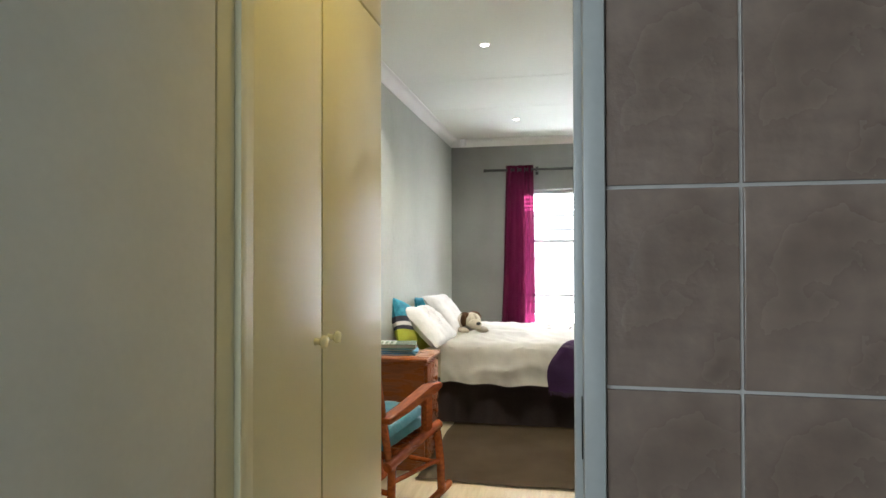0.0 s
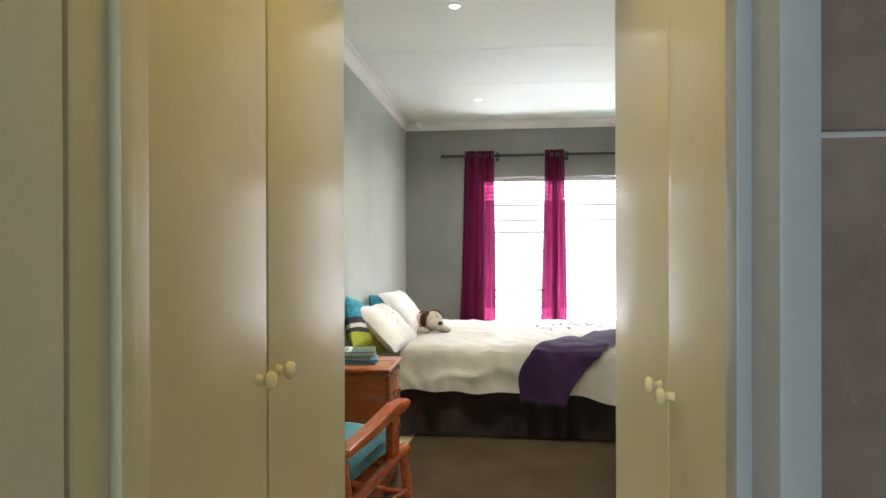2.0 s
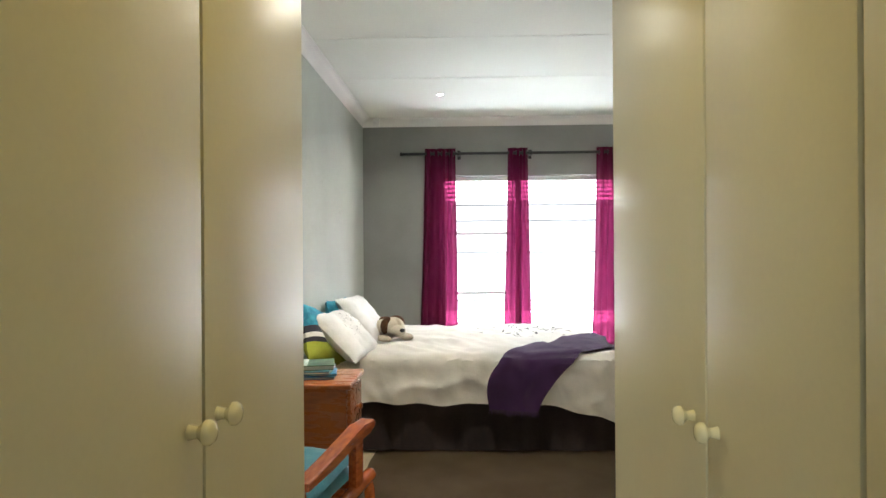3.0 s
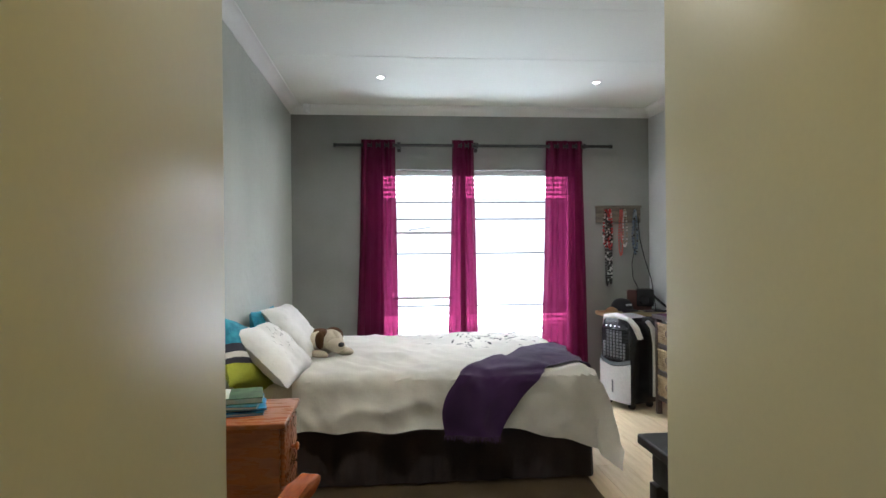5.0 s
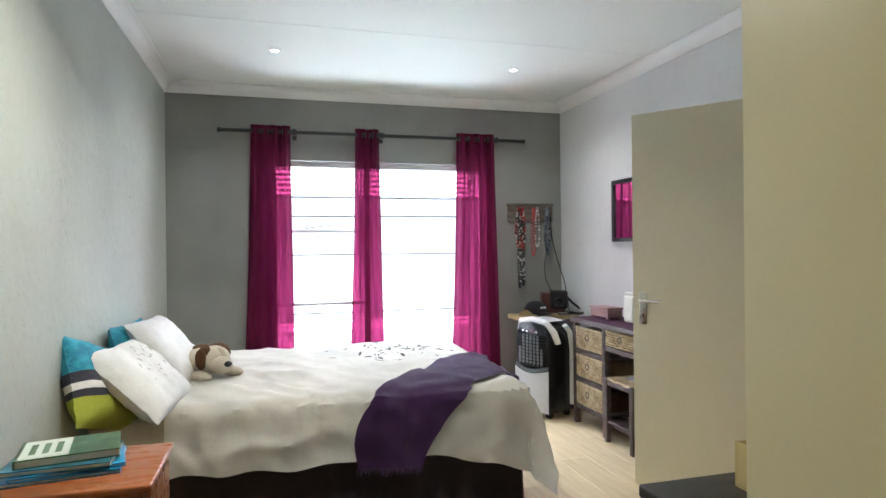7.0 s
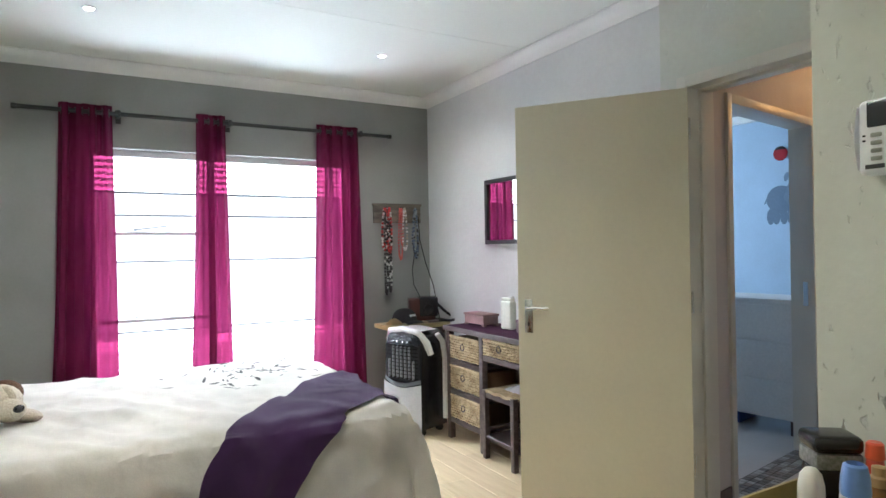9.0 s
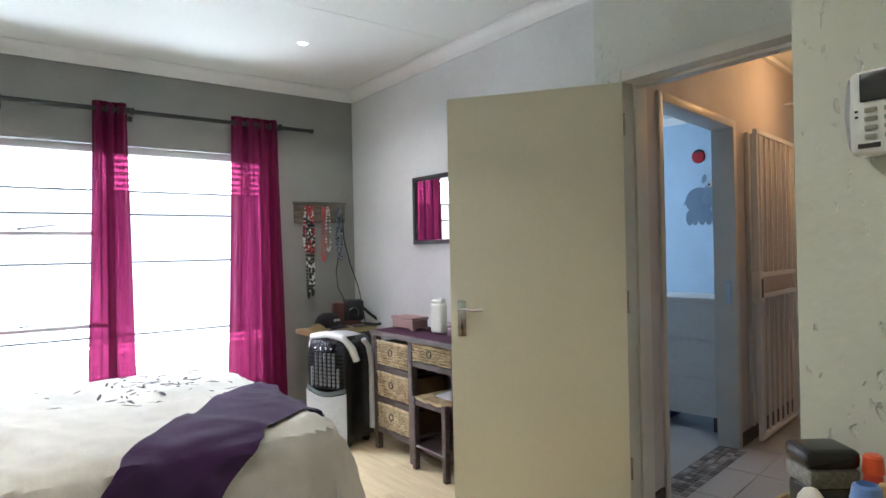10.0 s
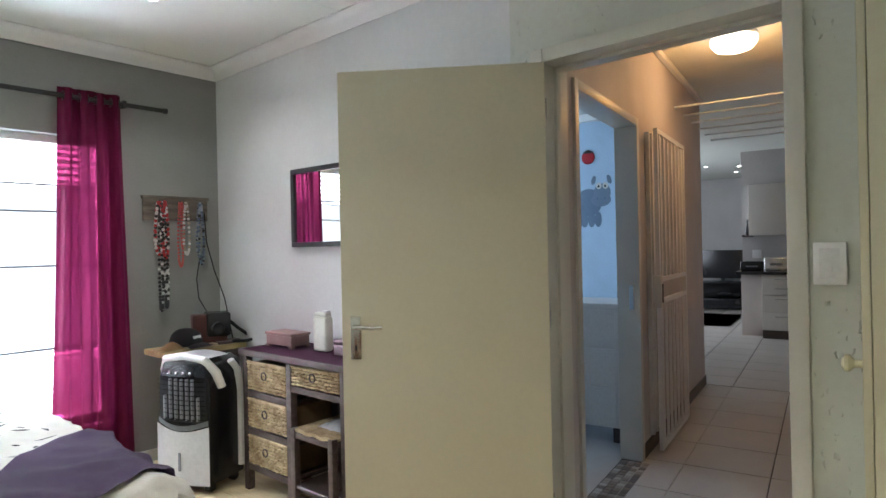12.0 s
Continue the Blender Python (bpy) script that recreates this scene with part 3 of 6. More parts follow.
def cupboard(name, label, face, back, side, y0, y1, seams, knobs, zk):
    """Full-height built-in cupboard: carcass, lower and upper doors with shadow gaps. side: +1 when it faces +x."""
    th = thing(name, label, "built-in cupboard", pose((face + back) / 2, (y0 + y1) / 2, 0))
    c = face - side * 0.022
    a, b = sorted((back, c))
    wpart("carcass", bm_box(a, y0, 0, b, y1, CEIL - 0.004, 0.002), M_CUP, th)
    a, b = sorted((c, face - side * 0.006))
    wpart("plinth", bm_box(a, y0 + 0.01, 0.0, b, y1 - 0.004, 0.085, 0.001), M_CUP, th)
    rows = ((0.09, 2.125), (2.135, CEIL - 0.01))
    inv = PLACE[th.name].inverted()
    for s0, s1 in zip(seams, seams[1:]):
        for k, (za, zb) in enumerate(rows):
            a, b = sorted((c + side * 0.001, face))
            d = wpart("door" if k == 0 else "upper_door", bm_box(a, s0 + 0.0045, za, b, s1 - 0.0045, zb, 0.003), M_CUP, th)
            if k == 0:
                for yk in knobs:
                    if s0 < yk < s1:
                        p = inv @ Vector((face, yk, zk))
                        knob(d, p.x, p.y, p.z, side)
    return th


cupboard("wardrobe_west", "cream enamelled built-in wardrobe with turned knobs along the passage", -0.73, WX + 0.002, 1, 0.642, 1.617, (0.644, 1.066, 1.615), (1.015, 1.11), 1.062)
cupboard("wardrobe_east", "cream enamelled built-in wardrobe with turned knobs facing the passage", 0.06, 0.598, -1, 0.642, 1.917, (0.644, 0.862, 1.274, 1.915), (1.225, 1.33), 1.0)
# scribing strips between frame and cupboards
structure("trim_passage", [(-0.80, 0.623, -0.005, -0.744, 0.639, CEIL - 0.002), (0.062, 0.623, -0.005, 0.11, 0.639, CEIL - 0.002)], M_CUP, bev=0.002)

cab = thing("corner_cupboard", "tall narrow cream cupboard with a turned knob beside the bedroom door", "cupboard", pose(1.74, 2.2, 0))
wpart("carcass", bm_box(1.61, 1.91, 0, DX - 0.022, 2.455, CEIL - 0.09, 0.002), M_CUP, cab)
cd = wpart("door", bm_box(1.612, 2.457, 0.02, DX - 0.024, 2.477, CEIL - 0.10, 0.003), M_CUP, cab)
kb = bm_lathe([(0.004, 0), (0.013, 0.001), (0.010, 0.012), (0.010, 0.022), (0.016, 0.028), (0.022, 0.034), (0.022, 0.043), (0.014, 0.05), (0.005, 0.052)], 20, m=Matrix.Translation((1.66, 2.477, 1.0)) @ Matrix.Rotation(radians(-90), 4, 'X'))
wpart("knob", kb, M_KNOB, cd, "glazed cream knob")

# ---- doors ----
HX, HY = 1.857, 3.522
ang = math.degrees(math.atan2(4.19 - HY, 1.378 - HX))
dr = thing("door_1", "cream painted flush door standing open into the bedroom", "door", pose(HX, HY, 0, 0, 0, ang))
leaf = part("leaf", bm_box(0.004, 0.0, 0.008, 0.822, 0.040, 2.030, 0.002), M_DOOR, dr)


def lever(parent, x, y, z, dy):
    """A lever handle on a long backplate."""
    pl = part("backplate", bm_box(x - 0.021, min(y, y + dy * 0.006), z - 0.10, x + 0.021, max(y, y + dy * 0.006), z + 0.07, 0.002), M_CHROME, parent, "chrome backplate")
    bm = bm_rod((x, y, z + 0.03), (x, y + dy * 0.05, z + 0.03), 0.009)
    bm_tube([(x, y + dy * 0.048, z + 0.03), (x - 0.03, y + dy * 0.055, z + 0.032), (x - 0.075, y + dy * 0.055, z + 0.028), (x - 0.115, y + dy * 0.05, z + 0.030)], 0.0085, 10, bm)
    part("lever", bm, M_CHROME, pl, "chrome lever")
    part("keyhole", bm_box(x - 0.004, min(y + dy * 0.006, y + dy * 0.0075), z - 0.065, x + 0.004, max(y + dy * 0.006, y + dy * 0.0075), z - 0.045), M_BLACK, pl)


lever(leaf, 0.765, 0.040, 0.985, 1)
lever(leaf, 0.765, 0.0, 0.985, -1)
for zh in (0.25, 1.0, 1.8):
    part("hinge", bm_rod((0.0, -0.004, zh), (0.0, -0.004, zh + 0.10), 0.006, seg=10), M_CHROME, dr, "steel hinge")
bd = thing("door_2", "grey painted flush bathroom door standing wide open", "door", pose(-0.697, 0.498, 0, 0, 0, -97))
part("leaf", bm_box(0.004, -0.042, 0.008, 0.705, -0.002, 2.02, 0.002), M_BATHDOOR, bd)
for zh in (0.25, 1.8):
    part("hinge", bm_rod((-0.002, 0.003, zh), (-0.002, 0.003, zh + 0.10), 0.006, seg=10), M_STEEL, bd, "painted hinge")


# ---- bedroom: curtains ----
def curtain(xt0, xt1, xb0, xb1, zb, folds, seed, label):
    """An eyelet curtain: pleats even at the top, looser towards the hem."""
    rnd = random.Random(seed)
    ph = [rnd.uniform(-0.7, 0.7) for _ in range(12)]
    th = thing("curtain", label, "curtain", pose((xt0 + xt1) / 2, 6.15, zb), group="curtains on the window rod")

    def fn(u, v):
        z = 2.285 - v * (2.285 - zb)
        a, b = xt0 + (xb0 - xt0) * v ** 1.3, xt1 + (xb1 - xt1) * v ** 1.3
        s = u + 0.018 * math.sin(6.3 * u * 2 + 5 * v + ph[0]) * v
        x = a + (b - a) * s + 0.011 * math.sin(4 * math.pi * folds * u + ph[4]) * (0.55 + 0.45 * math.sin(5 * u + ph[5]))
        amp = 0.036 * (1 - 0.20 * v) * (0.75 + 0.35 * math.sin(9 * u + ph[1] + 2 * v))
        y = 6.15 + amp * math.cos(2 * math.pi * folds * u + ph[2] * v) + 0.012 * math.sin(3 * v + 7 * u + ph[3]) * v
        top = 0.006 * math.cos(2 * math.pi * folds * u) * (1 - v) ** 8
        return Vector((x, y, z + top))
    wpart("cloth", bm_sheet(fn, folds * 14, 40), M_CURT, th)
    for k in range(folds * 2):
        xc = xt0 + (xt1 - xt0) * (k + 0.5) / (folds * 2)
        ring = [(xc, 6.15 + 0.024 * math.cos(a), 2.236 + 0.024 * math.sin(a)) for a in [i * math.pi / 8 for i in range(16)]]
        wpart("eyelet", bm_tube(ring, 0.004, 6, closed=True), M_BLACK, th, "dark metal eyelet")
    return th


curtain(-0.725, -0.425, -0.80, -0.40, 0.03, 4, 1, "magenta voile eyelet curtain hanging at the window")
curtain(0.085, 0.280, 0.02, 0.325, 0.03, 3, 2, "narrow gathered magenta voile curtain before the window mullion")
curtain(0.950, 1.290, 0.885, 1.335, 0.03, 4, 3, "magenta voile eyelet curtain beside the bead rack")
rod = thing("curtain_rod", "black metal curtain rod on brackets above the window", "curtain rod", pose(0.3, 6.15, 2.236))
wpart("pole", bm_rod((-0.95, 6.15, 2.236), (1.545, 6.15, 2.236), 0.014), M_BLACK, rod)
for xb in (-0.955, 1.55):
    wpart("finial", bm_rod((xb - 0.012, 6.15, 2.236), (xb + 0.012, 6.15, 2.236), 0.018), M_BLACK, rod)
for xb in (-0.39, 0.31, 1.30):
    bm = bm_box(xb - 0.012, 6.145, 2.222, xb + 0.012, 6.249, 2.236, 0.002)
    bm_box(xb - 0.016, 6.242, 2.19, xb + 0.016, 6.249, 2.28, 0.002, bm=bm)
    bm_box(xb - 0.010, 6.128, 2.214, xb + 0.010, 6.172, 2.258, 0.003, bm=bm)
    wpart("bracket", bm, M_BLACK, rod)

# ---- bed ----
BX0, BX1, BY0, BY1 = -1.33, 0.64, 4.08, 5.62
bed = thing("bed", "made double bed with dark valanced base and cream sheet", "bed", pose(-0.34, 4.85, 0))


def valance(u, v):
    l1, l2 = BX1 - BX0, BY1 - BY0
    d = u * (l1 + l2)
    w = 0.010 * math.sin(d * 46) * v + 0.006 * math.sin(d * 19 + 1) * v
    if d < l1:
        return Vector((BX0 + d, BY0 - w - 0.008 * v, 0.36 - 0.335 * v))
    return Vector((BX1 + w + 0.008 * v, BY0 + d - l1, 0.36 - 0.335 * v))


wpart("base", bm_box(BX0 + 0.03, BY0 + 0.03, 0.06, BX1 - 0.03, BY1 - 0.02, 0.34, 0.015), M_SKIRTB, bed)
wpart("valance", bm_sheet(valance, 220, 8, 0.004), M_SKIRTB, bed, "dark brown gathered valance")
wpart("mattress", bm_box(BX0, BY0, 0.34, BX1, BY1, 0.575, 0.045, 4), M_SHEET, bed, "cream fitted sheet over the mattress")
for fx in (BX0 + 0.12, BX1 - 0.12):
    for fy in (BY0 + 0.12, BY1 - 0.12):
        wpart("foot", bm_rod((fx, fy, 0), (fx, fy, 0.062), 0.028, 0.032), M_BLACK, bed)

TOPZ = 0.625


def spread(a, b, lift=0.0, wr=1.0):
    """The duvet's surface: a runs from head to foot and b from south to north, both over the edges and down."""
    R = 0.085

    def fold(t, lo, hi, out):
        # the place along the top, the drop, and the way out
        if t > hi:
            d = t - hi
            if d < R * math.pi / 2:
                q = d / R
                return hi + R * math.sin(q), R * (1 - math.cos(q))
            e = d - R * math.pi / 2
            return hi + R + out * e, R + e * math.sqrt(max(0.05, 1 - out * out))
        if t < lo:
            d = lo - t
            if d < R * math.pi / 2:
                q = d / R
                return lo - R * math.sin(q), R * (1 - math.cos(q))
            e = d - R * math.pi / 2
            return lo - R - 0.10 * e, R + e
        return t, 0.0
    x, dx = fold(a, -9, BX1 - 0.055, 0.20)
    y, dy = fold(b, BY0 + 0.045, BY1 - 0.05, 0.10)
    drop = math.hypot(dx, dy) if (dx > 0 and dy > 0) else dx + dy
    if dx > 0.05 and dy > 0.05:
        k = min(1, min(dx, dy) / 0.25)
        x += 0.05 * k
        y -= 0.04 * k
        drop = max(dx, dy) + 0.35 * min(dx, dy)
    z = TOPZ - drop
    n1 = noise.noise(Vector((a * 1.7, b * 1.9, 0.3)))
    n2 = noise.noise(Vector((a * 5.1 + b * 2, b * 5.7 - a, 2.3)))
    n3 = noise.noise(Vector((a * 11 + b * 6, b * 4 - a * 5, 5.3)))
    cr = 1 - abs(noise.noise(Vector((a * 3.1 - b * 1.2, b * 4.6 + a * 2.2, 8.1)))) * 3.2
    bulge = 0.018 * n1 + 0.012 * n2 + 0.008 * n3 + 0.014 * max(0, cr)
    if drop > 0.03:
        hang = min(1, drop / 0.2)
        fl = 0.013 * math.sin((a + 0.35 * b) * 15 + 3 * n1) * hang
        if dy > 0.03 and dx <= 0.05:
            y -= fl + bulge * 1.4
            z += 0.012 * n2 * hang
        else:
            x += fl + bulge
    z += bulge * wr * (1 if drop < 0.05 else 0.3) + lift
    # crown towards the middle
    if drop < 0.05:
        z += 0.022 * max(0, 1 - ((b - 4.85) / 0.85) ** 2)
    if lift and drop > 0.03:
        y -= lift * (1 if dy > dx else 0)
        x += lift * (1 if dx >= dy else 0)
    return Vector((x, y, max(z, 0.02)))


A0, A1, B0, B1 = -1.02, 0.96, 3.78, 5.95


def hem(u):
    """Where the duvet's south hem runs: lower towards the foot."""
    t = min(1, max(0, (u - 0.55) / 0.35))
    return B0 + 0.008 * math.sin(19 * u) + 0.006 * math.sin(43 * u) - 0.13 * t * t * (3 - 2 * t)


du = thing("duvet", "white cotton duvet with a charcoal leaf print, spread over the bed", "duvet", pose(-0.2, 4.85, 0.5))
wpart("cover", bm_sheet(lambda u, v: spread(A0 + (A1 - A0) * u + 0.03 * math.sin(9 * v) * (u > 0.98), hem(u) + (B1 - hem(u)) * v), 130, 130, 0.022), M_DUVET, du)
rl = random.Random(5)
leaves = bmesh.new()
for k in range(120):
    a = rl.gauss(0.28, 0.22)
    b = rl.gauss(5.15, 0.24)
    if not (-0.5 < a < 0.55 and 4.5 < b < 5.55):
        continue
    t, L, w = rl.uniform(0, 6.28), rl.uniform(0.012, 0.042), rl.uniform(0.004, 0.010)
    pts = []
    for s, q in ((-1, 0), (-0.4, 1), (0.4, 0.8), (1, 0), (0.4, -0.8), (-0.4, -1)):
        pa, pb = s * L * math.cos(t) - q * w * math.sin(t), s * L * math.sin(t) + q * w * math.cos(t)
        pts.append(leaves.verts.new(spread(a + pa, b + pb, 0.0025)))
    leaves.faces.new(pts)
tagged(wpart("leaf_print", leaves, M_LEAF, du, "charcoal printed leaves", smooth=False), kind="stuff")


HIGH = ((-0.20, 3.74), (-0.215, 3.86), (-0.17, 3.98), (-0.05, 4.12), (0.15, 4.38), (0.34, 4.60), (0.52, 4.73), (0.68, 4.80), (0.84, 4.83))
LOW = ((0.10, 3.72), (0.17, 3.85), (0.26, 3.96), (0.36, 4.05), (0.46, 4.12), (0.56, 4.18), (0.65, 4.22), (0.75, 4.25), (0.86, 4.27))


def along(pts, u):
    """A smooth line through pts."""
    f = u * (len(pts) - 1)
    i = min(int(f), len(pts) - 2)
    t = f - i
    p = [pts[max(0, i - 1)], pts[i], pts[i + 1], pts[min(len(pts) - 1, i + 2)]]
    return [0.5 * (2 * p[1][k] + (p[2][k] - p[0][k]) * t + (2 * p[0][k] - 5 * p[1][k] + 4 * p[2][k] - p[3][k]) * t * t + (3 * p[1][k] - p[0][k] - 3 * p[2][k] + p[3][k]) * t ** 3) for k in (0, 1)]


def throw_fn(u, v):
    # u along the throw from the south hem to over the foot edge, v across it
    hi, lo = along(HIGH, u), along(LOW, u)
    w = 0.010 * math.sin(7 * u + 2) * math.sin(math.pi * v)
    a, b = hi[0] + (lo[0] - hi[0]) * v + w, hi[1] + (lo[1] - hi[1]) * v
    ridge = 0.010 * max(0, noise.noise(Vector((u * 5 - v * 2, v * 6, 1.7)))) + 0.004 * math.sin(9 * u + 5 * v)
    return spread(a, b, 0.018 + ridge, 1.0)


tw = thing("throw", "dark purple fleece throw laid across the foot of the bed", "throw", pose(0.2, 4.6, 0.6))
wpart("blanket", bm_sheet(throw_fn, 70, 22, 0.012), M_THROW, tw)
fr = bmesh.new()
for k in range(46):
    p = throw_fn(0.0, k / 45)
    bm_rod(p, p + Vector((rl.uniform(-0.01, 0.01), -0.004, -rl.uniform(0.02, 0.04))), 0.002, 0.001, 5, fr)
tagged(wpart("fringe", fr, M_THROW, tw, "short purple fringe"), kind="stuff")


# ---- pillows and toy ----
def pillow(name, label, m, w, h, t, material, seed, bands=None):
    """A plump pillow in its own plane (x across, y up, z out), with pinched corners and creases."""
    th = thing(name, label, "pillow", m, group="pillows at the head of the bed")
    bm = bmesh.new()
    n = 26
    sd = seed * 7.3
    for s in (1, -1):
        g = []
        for i in range(n + 1):
            row = []
            for j in range(n + 1):
                u, v = 2 * i / n - 1, 2 * j / n - 1
                e = (1 - abs(u) ** 2.6) * (1 - abs(v) ** 2.6)
                pin = 1 - 0.07 * (1 - abs(v) ** 2) * abs(u) ** 3
                pin2 = 1 - 0.07 * (1 - abs(u) ** 2) * abs(v) ** 3
                z = s * t / 2 * max(e, 0) ** 0.48 + 0.014 * noise.noise(Vector((u * 2.2 + sd, v * 2.2, s))) + 0.006 * noise.noise(Vector((u * 7, v * 6 + sd, s)))
                if abs(u) > 0.999 or abs(v) > 0.999:
                    z = 0.006 * noise.noise(Vector((u * 5 + sd, v * 5, 0)))
                row.append(bm.verts.new((w / 2 * u * pin, h / 2 * v * pin2, z)))
            g.append(row)
        for i in range(n):
            for j in range(n):
                f = bm.faces.new((g[i][j], g[i + 1][j], g[i + 1][j + 1], g[i][j + 1]))
                if bands:
                    yy = (j + 0.5) / n
                    f.material_index = next(k for lim, k in bands if yy < lim)
    bmesh.ops.remove_doubles(bm, verts=bm.verts, dist=0.0008)
    part("case", bm, material, th)
    return th


def lean(x, y, z, tilt, yaw, roll=0):
    """A pillow that leans back against the west wall: its plane stands up, facing east."""
    return pose(x, y, z) @ pose(0, 0, 0, 0, 0, 90 + yaw) @ pose(0, 0, 0, 90 - tilt, 0, 0) @ pose(0, 0, 0, 0, 0, roll)


pillow("pillow", "teal pillow with navy, white and lime bands, slumped against the wall", lean(-1.258, 4.07, 0.735, 18, -6, -20), 0.56, 0.38, 0.16, [M_LIME, M_NAVY, M_PWHITE, M_TEAL], 1,
       [(0.30, 0), (0.40, 1), (0.45, 2), (0.56, 1), (2, 3)])
pillow("pillow", "crumpled teal pillow resting against the wall", lean(-1.262, 4.72, 0.745, 12, 0, -2), 0.70, 0.40, 0.15, M_TEAL, 2)
p1 = pillow("pillow", "white cotton pillow with a leaf print against a teal pillow", lean(-1.12, 4.15, 0.75, 47, -6, -2), 0.56, 0.41, 0.15, M_PWHITE, 3)
p2 = pillow("pillow", "plain white cotton pillow propped on the bed", lean(-1.10, 4.72, 0.785, 40, -4, -2), 0.58, 0.43, 0.16, M_PWHITE, 4)
bm = bmesh.new()
for k in range(26):
    a, b, t = rl.gauss(0.02, 0.07), rl.gauss(0.04, 0.06), rl.uniform(0, 6.28)
    L, w = rl.uniform(0.006, 0.02), rl.uniform(0.002, 0.004)
    zz = 0.0866 - 0.5 * (a * a + b * b)
    bm.faces.new([bm.verts.new((a + s * L * math.cos(t) - q * w * math.sin(t), b + s * L * math.sin(t) + q * w * math.cos(t), zz)) for s, q in ((-1, 0), (0, 1), (1, 0), (0, -1))])
tagged(part("leaf_print", bm, M_LEAF, p1, "charcoal printed leaves", smooth=False), kind="stuff")

toy = bmesh.new()


def lump(c, r, mi, rot=None):
    n0 = len(toy.faces)
    bm_ball(c, r, 16, toy, rot)
    toy.faces.ensure_lookup_table()
    for f in toy.faces[n0:]:
        f.material_index = mi


lump((0, 0, 0.07), (0.115, 0.085, 0.07), 0)
lump((-0.05, 0.04, 0.095), (0.075, 0.062, 0.056), 1)
lump((0.115, -0.03, 0.10), (0.074, 0.070, 0.064), 0)
lump((0.150, -0.035, 0.115), (0.045, 0.020, 0.048), 0)
lump((0.098, 0.006, 0.122), (0.062, 0.056, 0.050), 1)
lump((0.094, -0.062, 0.116), (0.056, 0.038, 0.046), 1)
lump((0.178, -0.05, 0.078), (0.056, 0.050, 0.043), 0)
lump((0.230, -0.058, 0.088), (0.016, 0.019, 0.014), 2)
lump((0.085, 0.055, 0.105), (0.035, 0.020, 0.05), 1)
lump((0.095, -0.095, 0.105), (0.035, 0.020, 0.05), 1)
lump((0.12, 0.07, 0.025), (0.075, 0.030, 0.026), 0)
lump((0.09, -0.10, 0.025), (0.075, 0.030, 0.026), 0)
lump((-0.11, 0.07, 0.03), (0.07, 0.035, 0.032), 0)
lump((0.145, -0.015, 0.128), (0.008, 0.008, 0.008), 2)
toy.transform(pose(-0.93, 4.68, 0.640, 0, 0, -42) @ Matrix.Scale(1.08, 4))
solo("plush_dog", toy, [M_CREAMP, M_TAN, M_DKPL], "brown and cream plush dog lying on the duvet", "soft toy", base=(-0.93, 4.68, 0.640))

# ---- bedside cabinet with books ----
ns = thing("bedside_cabinet", "orange stained pine bedside cabinet with drawers beside the bed", "bedside cabinet", pose(-1.10, 3.21, 0))
NX0, NX1, NY0, NY1, NZ = WX + 0.02, -0.905, 3.02, 3.385, 0.678
wpart("body", bm_box(NX0, NY0 + 0.015, 0.05, NX1 - 0.004, NY1 - 0.015, NZ - 0.024, 0.004), M_PINE, ns)
wpart("top", bm_box(NX0 - 0.005, NY0 - 0.01, NZ - 0.024, NX1 + 0.022, NY1 + 0.01, NZ, 0.008, 3), M_PINE, ns)
wpart("plinth", bm_box(NX0 + 0.01, NY0 + 0.02, 0, NX1 - 0.02, NY1 - 0.02, 0.05), M_PINE, ns)
for k, (za, zb) in enumerate(((0.43, 0.635), (0.25, 0.42), (0.07, 0.24))):
    d = wpart("drawer", bm_box(NX1 - 0.004, NY0 + 0.03, za, NX1 + 0.014, NY1 - 0.03, zb, 0.006), M_PINE, ns)
    wpart("knob", bm_lathe([(0.006, 0), (0.009, 0.004), (0.008, 0.012), (0.017, 0.020), (0.017, 0.026), (0.008, 0.031)], 16,
                           m=Matrix.Translation((NX1 + 0.014, (NY0 + NY1) / 2, (za + zb) / 2)) @ Matrix.Rotation(radians(90), 4, 'Y')), M_PINE, d, "turned wooden knob")


def book(x, y, z, w, d, h, yaw, cover, label):
    th = thing("book", label, "book", pose(x, y, z, 0, 0, yaw), group="books on the bedside cabinet")
    part("page_block", bm_box(-w / 2 + 0.003, -d / 2 + 0.004, 0.003, w / 2 - 0.001, d / 2 - 0.004, h - 0.003, 0.001), plain("paper", (0.66, 0.64, 0.58), 0.9), th, "cream paper block", smooth=False)
    bm = bm_box(-w / 2, -d / 2, h - 0.003, w / 2, d / 2, h, 0.001)
    bm_box(-w / 2, -d / 2, 0, w / 2, d / 2, 0.003, 0.001, bm=bm)
    bm_box(-w / 2 - 0.002, -d / 2, 0, -w / 2 + 0.003, d / 2, h, 0.001, bm=bm)
    part("cover", bm, cover, th, smooth=False)
    return th


